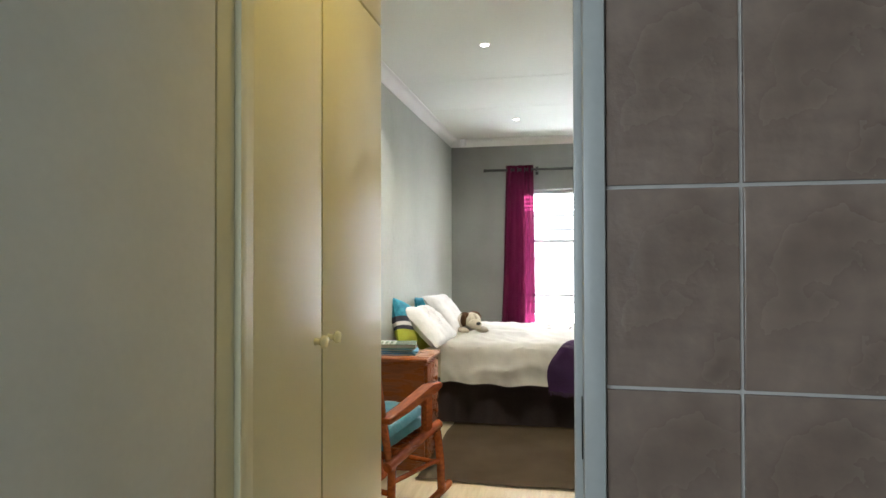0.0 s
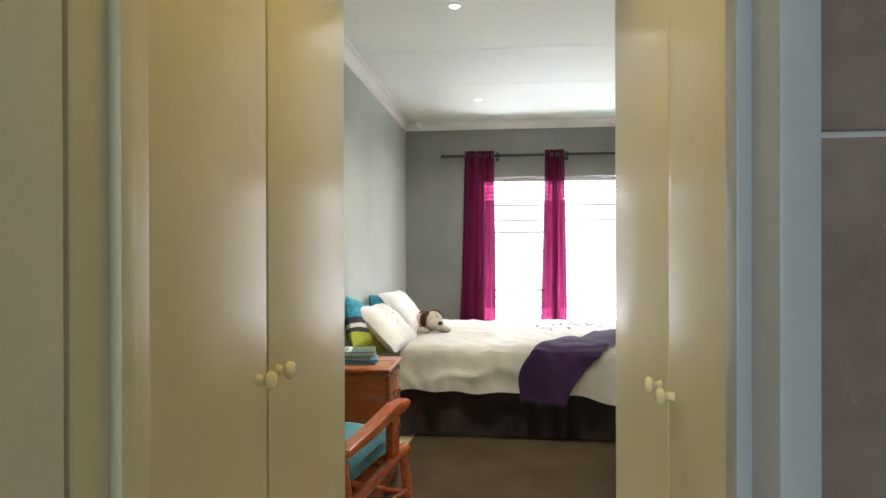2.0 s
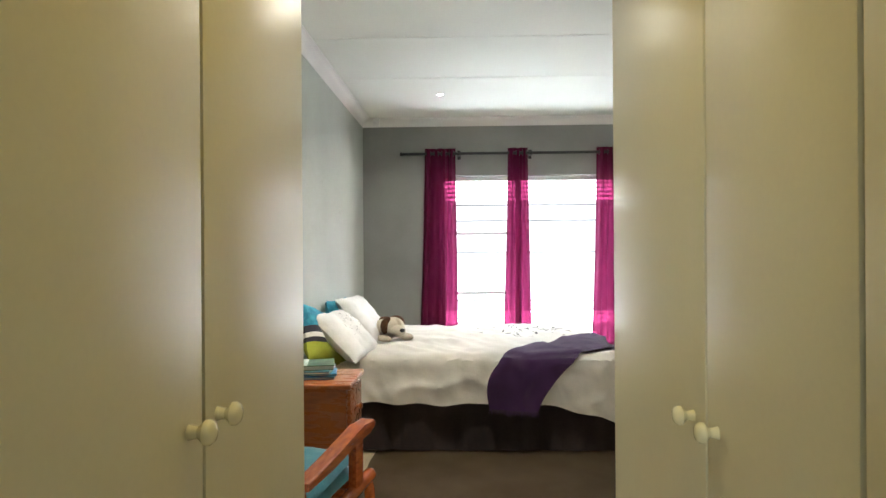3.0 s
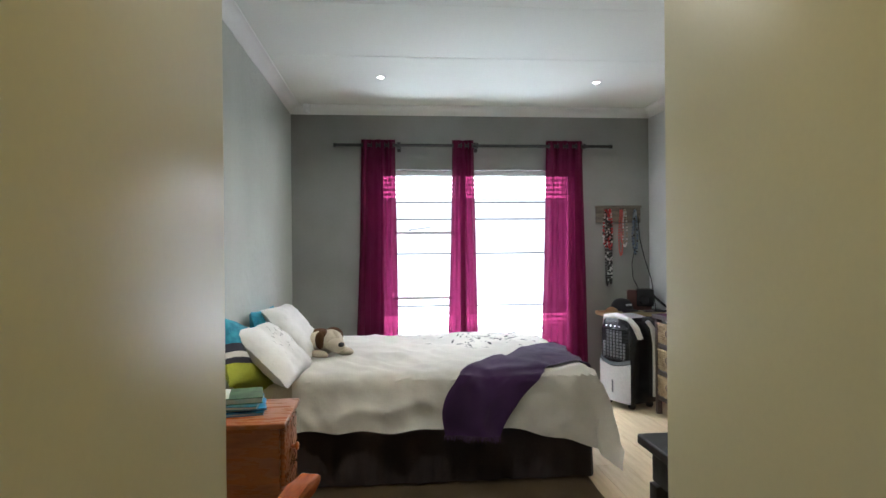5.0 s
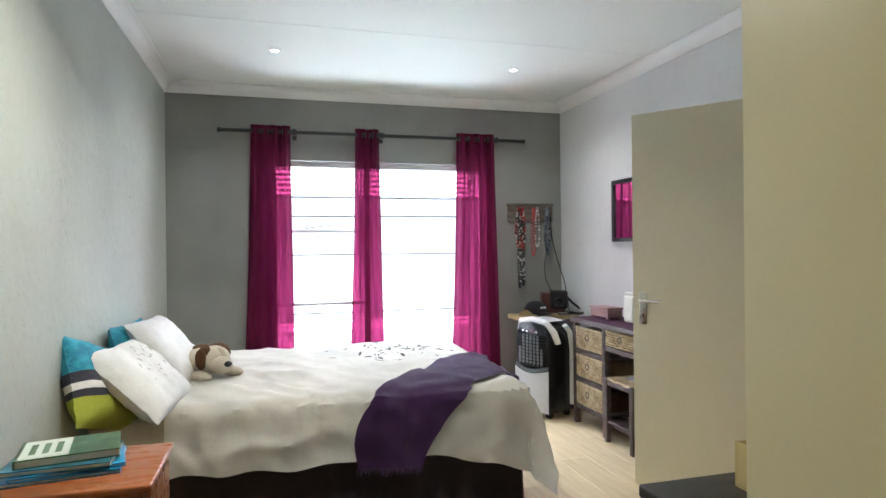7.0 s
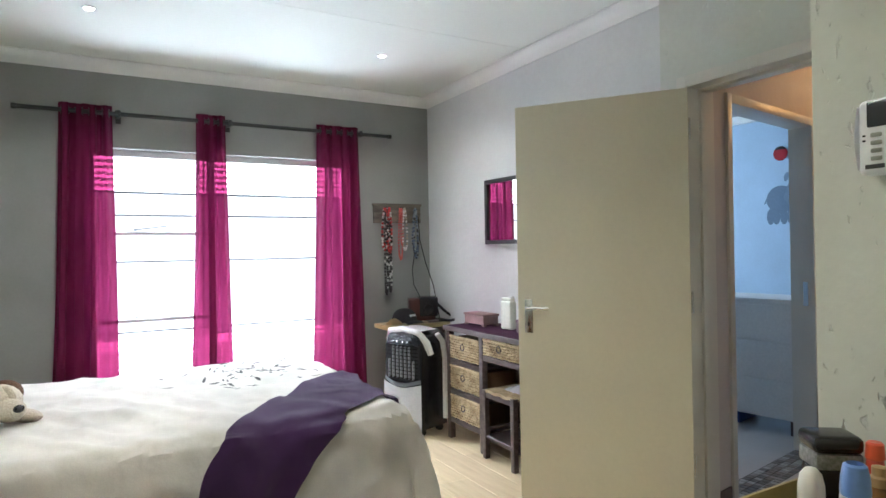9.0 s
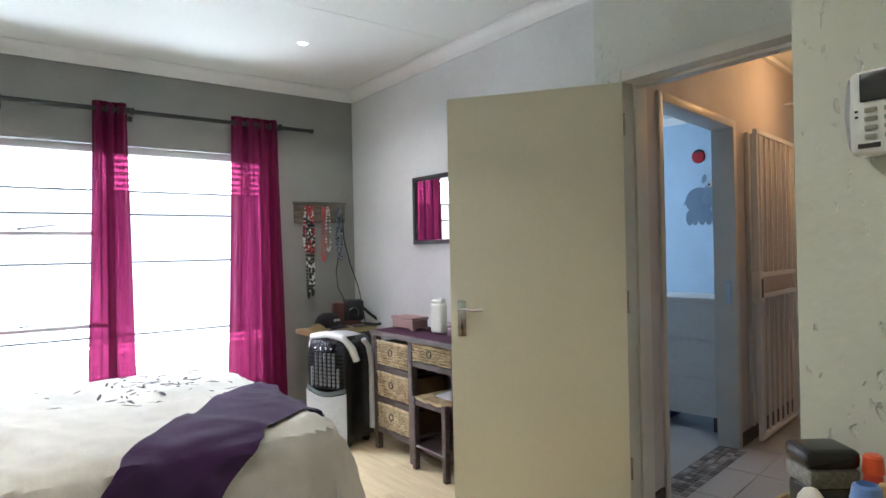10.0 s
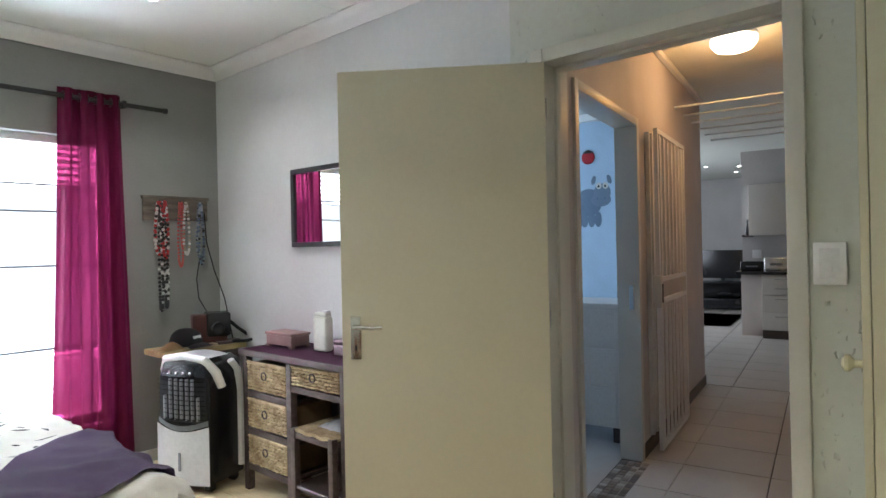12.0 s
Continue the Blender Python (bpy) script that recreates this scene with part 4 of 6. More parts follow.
c_blue = plain("blue_book_cover", (0.02, 0.13, 0.35), 0.3, big=0.25, big_scale=14, col2=(0.02, 0.30, 0.50))
c_teal = plain("teal_book_cover", (0.03, 0.22, 0.30), 0.3, big=0.25, big_scale=16, col2=(0.01, 0.06, 0.12))
c_green = plain("green_book_cover", (0.05, 0.13, 0.04), 0.35, big=0.3, big_scale=18, col2=(0.015, 0.04, 0.015))
bz = NZ
for w, d, h, yw, cv, lb, ox in ((0.27, 0.21, 0.012, 8, c_blue, "blue softcover book at the bottom of a stack", 0.0), (0.26, 0.20, 0.010, 14, c_blue, "thin blue softcover book in a stack", 0.006),
                                (0.25, 0.19, 0.015, 3, c_teal, "teal book in a stack", -0.004), (0.235, 0.165, 0.024, 11, c_green, "thick book with a green landscape cover on top of a stack", 0.008)):
    bk = book(-1.145 + ox, 3.225 + ox, bz, w + 0.02, d + 0.02, h, yw, cv, lb)
    if cv is c_green:
        part("title_panel", bm_box(-0.120, -0.088, h, 0.0, 0.088, h + 0.0008), plain("white_print", (0.62, 0.66, 0.60), 0.4), bk, "pale title panel", smooth=False)
        for q in range(3):
            part("title_bar", bm_box(-0.10 + q * 0.032, -0.05, h + 0.0008, -0.084 + q * 0.032, 0.05, h + 0.0014), c_green, bk, smooth=False)
    bz += h + 0.0005

# ---- rocking chair ----
rc = thing("rocking_chair", "orange varnished wooden rocking chair with teal folded cushions", "rocking chair", pose(-1.0, 2.48, 0, 0, 0, 72))
# own coordinates: x ahead, y to its left
HW = 0.20


def rocker_z(x):
    return 0.016 + 0.30 * (x + 0.02) ** 2


for s in (1, -1):
    part("rocker", bm_tube([(x, s * HW, rocker_z(x)) for x in [-0.35 + 0.064 * i for i in range(12)]], 0.020, 8), M_CHAIR, rc)
    leg = bm_tube([(0.265, s * HW, 0.05), (0.255, s * HW, 0.20), (0.225, s * HW, 0.345), (0.205, s * HW, 0.40)], 0.022, 10)
    part("front_leg", leg, M_CHAIR, rc)
    part("rear_leg", bm_tube([(-0.21, s * HW, 0.035), (-0.20, s * HW, 0.34)], 0.020, 10), M_CHAIR, rc)
    part("seat_rail", bm_tube([(0.235, s * HW, 0.405), (0.05, s * HW, 0.375), (-0.24, s * HW, 0.315)], 0.026, 10), M_CHAIR, rc)
    part("arm_post", bm_box(0.085, s * HW - 0.018, 0.38, 0.145, s * HW + 0.018, 0.595, 0.008), M_CHAIR, rc)
    arm = bm_prism([(-0.27, 0.52), (-0.10, 0.545), (0.06, 0.578), (0.17, 0.601), (0.215, 0.598), (0.225, 0.623), (0.20, 0.638), (0.12, 0.633), (-0.08, 0.585), (-0.27, 0.551)],
                   s * (HW + 0.005) - 0.030, s * (HW + 0.005) + 0.030, bev=0.010)
    part("arm", arm, M_CHAIR, rc)
    part("back_post", bm_tube([(-0.20, s * 0.185, 0.31), (-0.27, s * 0.185, 0.62), (-0.36, s * 0.185, 1.02)], 0.019, 10), M_CHAIR, rc)
for xs, zs in ((0.235, 0.20), (-0.20, 0.18)):
    part("stretcher", bm_rod((xs, -HW, zs), (xs, HW, zs), 0.013), M_CHAIR, rc)
for s in (1, -1):
    part("side_stretcher", bm_rod((0.25, s * HW, 0.215), (-0.20, s * HW, 0.235), 0.012), M_CHAIR, rc)
for zs in (0.98, 0.70):
    k = (zs - 0.31) / 0.71
    xx = -0.20 - 0.16 * k
    part("back_rail", bm_box(xx - 0.012, -0.18, zs - 0.03, xx + 0.012, 0.18, zs + 0.03, 0.008), M_CHAIR, rc)
for i in range(5):
    yy = -0.12 + 0.06 * i
    part("back_slat", bm_tube([(-0.215, yy, 0.36), (-0.285, yy, 0.69), (-0.345, yy, 0.97)], 0.010, 8), M_CHAIR, rc)
for i in range(7):
    xx = -0.20 + 0.066 * i
    zz = 0.35 + (xx + 0.2) * 0.13
    part("seat_slat", bm_box(xx - 0.022, -0.185, zz - 0.008, xx + 0.022, 0.185, zz + 0.008, 0.004), M_CHAIR, rc)
for k in range(2):
    th = thing("seat_cushion", "folded teal satin cushion stacked on the rocking chair", "cushion", pose(-1.0, 2.48, 0, 0, 0, 72) @ pose(-0.02, 0.0, 0.405 + 0.052 * k, 0, -7, 3 * k))
    part("cover", bm_sheet(lambda u, v: Vector(((u - 0.5) * 0.40, (v - 0.5) * 0.34, 0.048 * (max(0, 1 - abs(2 * u - 1) ** 5) * max(0, 1 - abs(2 * v - 1) ** 5)) ** 0.4 + 0.004 * noise.noise(Vector((u * 6, v * 6, k)))))
                           , 24, 24), M_CUSH, th)
    part("underside", bm_box(-0.197, -0.167, -0.002, 0.197, 0.167, 0.004), M_CUSH, th)

# ---- rug ----
rug = bm_sheet(lambda u, v: Vector((-0.93 + 1.55 * u + 0.006 * math.sin(17 * v), 2.90 + 1.45 * v + 0.006 * math.sin(13 * u), 0.011 + 0.002 * noise.noise(Vector((u * 8, v * 8, 0))))), 40, 40, 0.009)
solo("rug", rug, M_RUG, "flat dark brown rug before the bed", "rug", base=(-0.15, 3.6, 0))

# ---- dark table in the niche with toiletries ----
bt = thing("side_table", "black stained side table with an overhanging top, holding toiletries", "side table", pose(0.4, 2.14, 0))
TZ = 0.80
wpart("top", bm_box(0.185, 1.945, TZ - 0.028, 0.595, 2.36, TZ, 0.007, 3), plain("black_stained_wood", (0.020, 0.018, 0.018), 0.38, big=0.3, fine=0.15, stretch=(2, 9, 9)), bt)
MB = M_PLAIN["black_stained_wood"]
wpart("apron", bm_box(0.215, 1.965, TZ - 0.12, 0.585, 2.33, TZ - 0.028, 0.003), MB, bt)
for xx in (0.225, 0.555):
    for yy in (1.985, 2.30):
        wpart("leg", bm_box(xx - 0.022, yy - 0.022, 0, xx + 0.022, yy + 0.022, TZ - 0.12, 0.004), MB, bt)
wpart("shelf", bm_box(0.23, 1.985, 0.22, 0.57, 2.315, 0.24, 0.003), MB, bt)
tray = thing("toiletry_tray", "deep pale yellow tray of toiletries on the side table", "tray", pose(0.4785, 2.1725, TZ))
tb = bm_box(-0.1065, -0.1175, 0.0, 0.1065, 0.1175, 0.006, 0.002)
for b in ((-0.1065, -0.1175, 0.006, 0.1065, -0.1115, 0.095), (-0.1065, 0.1115, 0.006, 0.1065, 0.1175, 0.095), (-0.1065, -0.1115, 0.006, -0.1005, 0.1115, 0.095), (0.1005, -0.1115, 0.006, 0.1065, 0.1115, 0.095)):
    bm_box(*b, bev=0.002, bm=tb)
part("tray_body", tb, plain("yellow_plastic", (0.55, 0.45, 0.20), 0.4), tray)
ZT = TZ + 0.0065


def bottle(name, label, x, y, prof, material, cap=None, capmat=None, capname="cap"):
    th = thing(name, label, "toiletry", pose(x, y, ZT) @ Matrix.Diagonal((0.8, 0.8, 1, 1)))
    part("body", bm_lathe(prof, 24), material, th)
    if cap:
        part(capname, bm_lathe(cap, 24), capmat, th)
    return th


bottle("roll_on_deodorant", "white bottle with a domed cream cap in the tray", 0.425, 2.185, [(0.018, 0), (0.021, 0.004), (0.0225, 0.10), (0.021, 0.11)], M_WHPL,
       [(0.022, 0.11), (0.0235, 0.115), (0.023, 0.138), (0.019, 0.155), (0.011, 0.164), (0.002, 0.167)], plain("cream_plastic", (0.72, 0.70, 0.64), 0.3))
bottle("deodorant_stick", "white deodorant with an open blue cap in the tray", 0.412, 2.116, [(0.022, 0), (0.025, 0.004), (0.026, 0.13), (0.024, 0.15)], M_WHPL,
       [(0.0235, 0.15), (0.0245, 0.155), (0.023, 0.175), (0.019, 0.192), (0.014, 0.195), (0.016, 0.18), (0.013, 0.17), (0.001, 0.168)], plain("blue_plastic", (0.16, 0.28, 0.62), 0.3))
bottle("red_cap_bottle", "slim red bottle with an orange-red cap in the tray", 0.543, 2.152, [(0.014, 0), (0.0165, 0.004), (0.0165, 0.155), (0.014, 0.17)], plain("red_plastic", (0.55, 0.05, 0.03), 0.3),
       [(0.016, 0.166), (0.0175, 0.168), (0.0155, 0.190), (0.012, 0.193), (0.002, 0.193)], plain("orange_red_plastic", (0.70, 0.09, 0.03), 0.3))
bottle("perfume_bottle", "brown glass bottle with a stepped tan cap in the tray", 0.469, 2.112, [(0.018, 0), (0.021, 0.004), (0.021, 0.14), (0.012, 0.152)], plain("amber_bottle", (0.20, 0.10, 0.035), 0.2),
       [(0.016, 0.152), (0.016, 0.165), (0.012, 0.168), (0.012, 0.18), (0.002, 0.182)], plain("tan_cap", (0.42, 0.27, 0.12), 0.35))
rb = thing("trinket_box", "black lidded box with a speckled band on the side table", "box", pose(0.529, 2.212, ZT, 0, 0, -37))
part("body", bm_box(-0.034, -0.030, 0, 0.034, 0.030, 0.142, 0.008), M_DKPL, rb)
part("band", bm_box(-0.0355, -0.032, 0.142, 0.0355, 0.032, 0.168, 0.004), plain("speckled_band", (0.20, 0.20, 0.19), 0.5, fine=0.5, fine_scale=160), rb, "speckled grey band")
part("lid", bm_box(-0.038, -0.034, 0.168, 0.038, 0.034, 0.196, 0.012, 3), M_DKPL, rb)

kp = thing("alarm_keypad", "white wall-mounted alarm keypad with a dark display and grey keys", "alarm keypad", pose(0.599, 2.10, 1.42))
# own coordinates: x out of the wall is negative, y along it
part("case", bm_box(-0.036, -0.085, 0.0, -0.001, 0.080, 0.122, 0.013, 4), M_WHPL, kp)
part("side_cheek", bm_sheet(lambda u, v: Vector((-0.002 - 0.034 * u, 0.079 + 0.012 * math.sin(math.pi * v) * (1 - 0.6 * u), 0.010 + 0.102 * v)), 6, 12, 0.003), M_WHPL, kp)
part("display", bm_box(-0.0385, -0.066, 0.076, -0.035, 0.064, 0.117, 0.003), M_DKPL, kp, "black display window")
for j in range(5):
    for i in range(4):
        part("key", bm_box(-0.0395, 0.043 - 0.024 * j, 0.060 - 0.0125 * i, -0.035, 0.059 - 0.024 * j, 0.067 - 0.0125 * i, 0.002), plain("grey_rubber", (0.28, 0.29, 0.24), 0.6), kp, "grey rubber key")
for i in range(2):
    part("indicator", bm_box(-0.0375, 0.067, 0.062 - 0.008 * i, -0.0355, 0.071, 0.065 - 0.008 * i), M_DKPL, kp, smooth=False)
part("label_mark", bm_box(-0.0368, 0.040, 0.010, -0.0358, 0.068, 0.017), M_BLACK, kp, "plain dark maker's mark", smooth=False)
sw = thing("light_switch", "white two-lever light switch beside the bedroom door", "light switch", pose(DX, 2.58, 1.25))
part("plate", bm_box(-0.016, -0.042, -0.062, -0.0005, 0.042, 0.062, 0.004), plain("bright_white_plastic", (0.86, 0.87, 0.87), 0.3), sw)
part("inner_plate", bm_box(-0.0185, -0.026, -0.045, -0.016, 0.026, 0.045, 0.001), M_WHPL, sw)
for zz in (-0.015, 0.015):
    part("rocker_switch", bm_box(-0.023, -0.008, zz - 0.008, -0.0185, 0.008, zz + 0.008, 0.002), M_WHPL, sw)


# ---- dressing table with baskets, stool, cooler, corner ----
dt = thing("dressing_table", "dark stained rustic dressing table with wicker basket drawers", "dressing table", pose(1.77, 4.70, 0))
TX0, TX1, TY0, TY1, TT = 1.60, EX - 0.004, 4.06, 5.36, 0.785
wpart("top", bm_box(TX0 - 0.02, TY0 - 0.02, TT - 0.035, TX1, TY1 + 0.015, TT, 0.006), M_DKWOOD, dt)
for yy in (TY0 + 0.02, 4.49, 4.925, TY1 - 0.02):
    for xx in (TX0 + 0.02, TX1 - 0.025):
        wpart("leg", bm_box(xx - 0.020, yy - 0.020, 0, xx + 0.020, yy + 0.020, TT - 0.035, 0.004), M_DKWOOD, dt)
for ya, yb in ((TY0 + 0.04, 4.47), (4.945, TY1 - 0.04)):
    for zz in (0.115, 0.315, 0.52):
        wpart("rail", bm_box(TX0 + 0.004, ya, zz, TX0 + 0.034, yb, zz + 0.035, 0.003), M_DKWOOD, dt)
        wpart("runner_board", bm_box(TX0 + 0.034, ya, zz + 0.005, TX1 - 0.02, yb, zz + 0.02), M_DKWOOD, dt)
    wpart("back_panel", bm_box(TX1 - 0.012, ya - 0.02, 0.10, TX1 - 0.004, yb + 0.02, TT - 0.036), M_DKWOOD, dt)
wpart("rail", bm_box(TX0 + 0.004, 4.51, 0.60, TX0 + 0.034, 4.905, 0.632, 0.003), M_DKWOOD, dt)
wpart("runner_board", bm_box(TX0 + 0.034, 4.51, 0.612, TX1 - 0.02, 4.905, 0.625), M_DKWOOD, dt)
wpart("low_shelf", bm_box(TX0 + 0.01, 4.51, 0.10, TX1 - 0.03, 4.905, 0.13, 0.004), M_DKWOOD, dt)


def basket(x, ya, yb, za, zb):
    """A woven basket drawer: a box with rows of bulging strands on its front, and a ring handle."""
    th = thing("basket_drawer", "straw wicker basket drawer with a dark ring handle", "basket", pose(x, (ya + yb) / 2, za), group="baskets of the dressing table")
    w, h = yb - ya, zb - za
    part("liner", bm_box(0.012, -w / 2 + 0.006, 0.004, 0.30, w / 2 - 0.006, h - 0.006), plain("dark_wicker", (0.16, 0.10, 0.045), 0.85), th, smooth=False)
    bm = bmesh.new()
    rows, cols = max(6, int(h / 0.016)), max(8, int(w / 0.036))
    dz, dy = h / rows, w / cols
    for r in range(rows):
        for c in range(-1, cols + 1):
            y = -w / 2 + (c + (0.5 if r % 2 else 0.0) + 0.5) * dy
            lo, hi = max(-w / 2, y - dy * 0.52), min(w / 2, y + dy * 0.52)
            if hi - lo < 0.006:
                continue
            j = rl.uniform(-0.0015, 0.0015)
            bm_ball((0.008 + j, (lo + hi) / 2, (r + 0.5) * dz + j), (0.011, (hi - lo) / 2, dz * 0.52), 8, bm)
    tagged(part("weave", bm, M_WICKER, th), kind="stuff")
    part("rim", bm_tube([(0.006, -w / 2, h), (0.006, w / 2, h)], 0.008, 8), M_WICKER, th)
    ring = [(-0.010, 0.022 * math.cos(a), h * 0.60 + 0.020 * math.sin(a)) for a in [i * math.pi / 7 for i in range(14)]]
    part("handle", bm_tube(ring, 0.004, 6, closed=True), M_DKWOOD, th, "dark ring handle")
    return th


for za, zb in ((0.563, 0.715), (0.357, 0.510), (0.155, 0.305)):
    basket(TX0, 4.950, 5.318, za, zb)
    basket(TX0, 4.095, 4.462, za, zb)
basket(TX0, 4.515, 4.90, 0.638, 0.738)
rn = bm_sheet(lambda u, v: Vector((TX0 - 0.012 + (TX1 - TX0) * u, TY0 + 0.02 + (TY1 - TY0 - 0.04) * v, TT + 0.001 + 0.0015 * noise.noise(Vector((u * 4, v * 12, 0))))), 8, 24, 0.003)
solo("table_runner", rn, M_CLOTHP, "plum cloth runner on the dressing table", "table runner", base=(1.77, 4.7, TT))
st = thing("stool", "dark wooden stool with a woven rush seat under the dressing table", "stool", pose(1.73, 4.70, 0))
for k in range(18):
    q = -0.155 + k * 0.0182
    part("rush_strand", bm_rod((-0.155, q, 0.425 + 0.004 * math.sin(k)), (0.155, q, 0.425), 0.0105, seg=8), M_WICKER, st, "twisted straw rush strand")
for sx in (-0.145, 0.145):
    for sy in (-0.150, 0.150):
        part("leg", bm_box(sx - 0.017, sy - 0.017, 0, sx + 0.017, sy + 0.017, 0.432, 0.004), M_DKWOOD, st)
    part("rail", bm_box(sx - 0.010, -0.14, 0.385, sx + 0.010, 0.14, 0.412, 0.003), M_DKWOOD, st)
    part("stretcher", bm_rod((sx, -0.14, 0.14), (sx, 0.14, 0.14), 0.010), M_DKWOOD, st)
for sy in (-0.150, 0.150):
    part("rail", bm_box(-0.14, sy - 0.010, 0.385, 0.14, sy + 0.010, 0.412, 0.003), M_DKWOOD, st)
    part("stretcher", bm_rod((-0.14, sy, 0.18), (0.14, sy, 0.18), 0.010), M_DKWOOD, st)
bag = bm_sheet(lambda u, v: Vector((1.66 + 0.16 * u, 4.56 + 0.20 * v, 0.438 + 0.035 * (math.sin(math.pi * u) * math.sin(math.pi * v)) ** 0.6 + 0.008 * noise.noise(Vector((u * 7, v * 7, 3))))), 18, 18, 0.002)
solo("plastic_bag", bag, plain("clear_plastic_bag", (0.55, 0.55, 0.55), 0.15), "crumpled clear plastic bag on the stool", "bag", base=(1.74, 4.66, 0.437))

ZR = TT + 0.006
jb = thing("jewellery_box", "dusty pink wooden jewellery box on little feet", "jewellery box", pose(1.77, 5.17, ZR))
mp = plain("dusty_pink_wood", (0.30, 0.17, 0.16), 0.5, big=0.2)
part("body", bm_prism([(-0.06, 0.012), (0.06, 0.012), (0.06, 0.065), (-0.06, 0.065)], -0.12, 0.12, bev=0.004), mp, jb)
part("lid", bm_box(-0.066, -0.126, 0.066, 0.066, 0.126, 0.082, 0.005), mp, jb)
for sx in (-0.05, 0.05):
    for sy in (-0.11, 0.11):
        part("foot", bm_box(sx - 0.012, sy - 0.016, 0, sx + 0.012, sy + 0.016, 0.013, 0.003), mp, jb)
bc = thing("lotion_bottle", "white plastic lotion bottle standing on the dressing table", "bottle", pose(1.78, 4.86, ZR, 0, 0, 8))
part("body", bm_box(-0.028, -0.052, 0, 0.028, 0.052, 0.185, 0.020, 4), plain("milk_plastic", (0.70, 0.70, 0.62), 0.4), bc)
part("shoulder", bm_box(-0.022, -0.042, 0.183, 0.022, 0.046, 0.205, 0.009, 3), M_PLAIN["milk_plastic"], bc)
part("cap", bm_box(-0.014, -0.045, 0.200, 0.014, -0.010, 0.215, 0.005), M_WHPL, bc)
tin = thing("trinket_tin", "small patterned silver tin on the dressing table", "tin", pose(1.76, 4.66, ZR))
part("body", bm_box(-0.035, -0.05, 0, 0.035, 0.05, 0.055, 0.010, 3), plain("patterned_tin", (0.22, 0.16, 0.18), 0.35, fine=0.4, fine_scale=120, metal=0.5), tin)
part("lid", bm_box(-0.037, -0.052, 0.055, 0.037, 0.052, 0.082, 0.012, 3), M_PLAIN["patterned_tin"], tin)

ac = thing("air_cooler", "white and black upright evaporative air cooler on castors", "air cooler", pose(1.47, 5.62, 0, 0, 0, -70) @ Matrix.Diagonal((1.22, 1.1, 0.96, 1)))
# own coordinates: front looks along -y
part("body", bm_prism([(-0.145, 0.05), (0.145, 0.05), (0.148, 0.62), (0.125, 0.735), (0.08, 0.765), (-0.08, 0.765), (-0.125, 0.735), (-0.148, 0.62)], -0.10, 0.15, bev=0.012), M_DKPL, ac)
part("water_tank", bm_sheet(lambda u, v: Vector(((u - 0.5) * 0.302, -0.112 - 0.022 * math.sin(math.pi * u), 0.055 + (0.335 - 0.035 * math.sin(math.pi * u)) * v)), 20, 6, 0.014), M_WHPL, ac, "white water tank front")
part("level_slot", bm_box(-0.006, -0.1395, 0.13, 0.006, -0.1335, 0.235, 0.002), M_GREYPL, ac, "grey level window")
part("chin", bm_sheet(lambda u, v: Vector(((u - 0.5) * 0.29, -0.108 - 0.030 * math.sin(math.pi * u), 0.395 - 0.035 * math.sin(math.pi * u) + 0.030 * v)), 20, 3, 0.010), M_GREYPL, ac, "grey curved lip")
# near-black sheet stands in for the shaded hollow behind the louvres
part("grille_back", bm_box(-0.135, -0.106, 0.40, 0.135, -0.098, 0.665), plain("grille_shade_black", (0.006, 0.006, 0.007), 0.8), ac, smooth=False)
for i in range(9):
    zz = 0.425 + i * 0.027
    part("louvre", bm_sheet(lambda u, v: Vector(((u - 0.5) * 0.27, -0.112 - 0.020 * math.sin(math.pi * u) - 0.010 * v, zz + 0.008 * v)), 12, 1, 0.003), M_DKPL, ac)
for i in range(7):
    xx = -0.096 + i * 0.032
    part("deflector", bm_box(xx - 0.0025, -0.1265, 0.42, xx + 0.0025, -0.108, 0.655 - 0.10 * (abs(i - 3) > 2), 0.001), plain("light_grey_plastic", (0.45, 0.46, 0.48), 0.3), ac, "grey upright deflector")
part("control_panel", bm_sheet(lambda u, v: Vector(((u - 0.5) * 0.255, -0.112 - 0.020 * math.sin(math.pi * u) + 0.030 * v, 0.668 + 0.060 * v)), 14, 4, 0.010), M_DKPL, ac, "glossy dark control panel")
for i in range(4):
    part("button", bm_rod((-0.06 + 0.04 * i, -0.118, 0.69), (-0.06 + 0.04 * i, -0.128, 0.692), 0.008, seg=12), M_CHROME, ac)
part("hood", bm_tube([(-0.150, -0.02, 0.60), (-0.149, -0.055, 0.69), (-0.110, -0.085, 0.762), (0.0, -0.095, 0.785), (0.110, -0.085, 0.762), (0.149, -0.055, 0.69), (0.150, -0.02, 0.60)], 0.023, 10), M_WHPL, ac, "white arched hood")
part("top_cap", bm_sheet(lambda u, v: Vector(((u - 0.5) * 0.25, -0.09 + 0.16 * v, 0.772 + 0.018 * math.sin(math.pi * u))), 12, 6, 0.008), M_WHPL, ac, "white top cap")
for s in (1, -1):
    part("side_strip", bm_tube([(s * 0.152, 0.05, 0.74), (s * 0.156, 0.095, 0.68), (s * 0.156, 0.115, 0.55), (s * 0.156, 0.115, 0.10)], 0.017, 8), M_WHPL, ac, "white side strip")
for sx in (-0.11, 0.11):
    for sy in (-0.06, 0.11):
        part("castor", bm_rod((sx - 0.012, sy, 0.025), (sx + 0.012, sy, 0.025), 0.025, seg=14), M_DKPL, ac)
        part("castor_stem", bm_rod((sx, sy, 0.03), (sx, sy, 0.056), 0.008, seg=8), M_DKPL, ac)

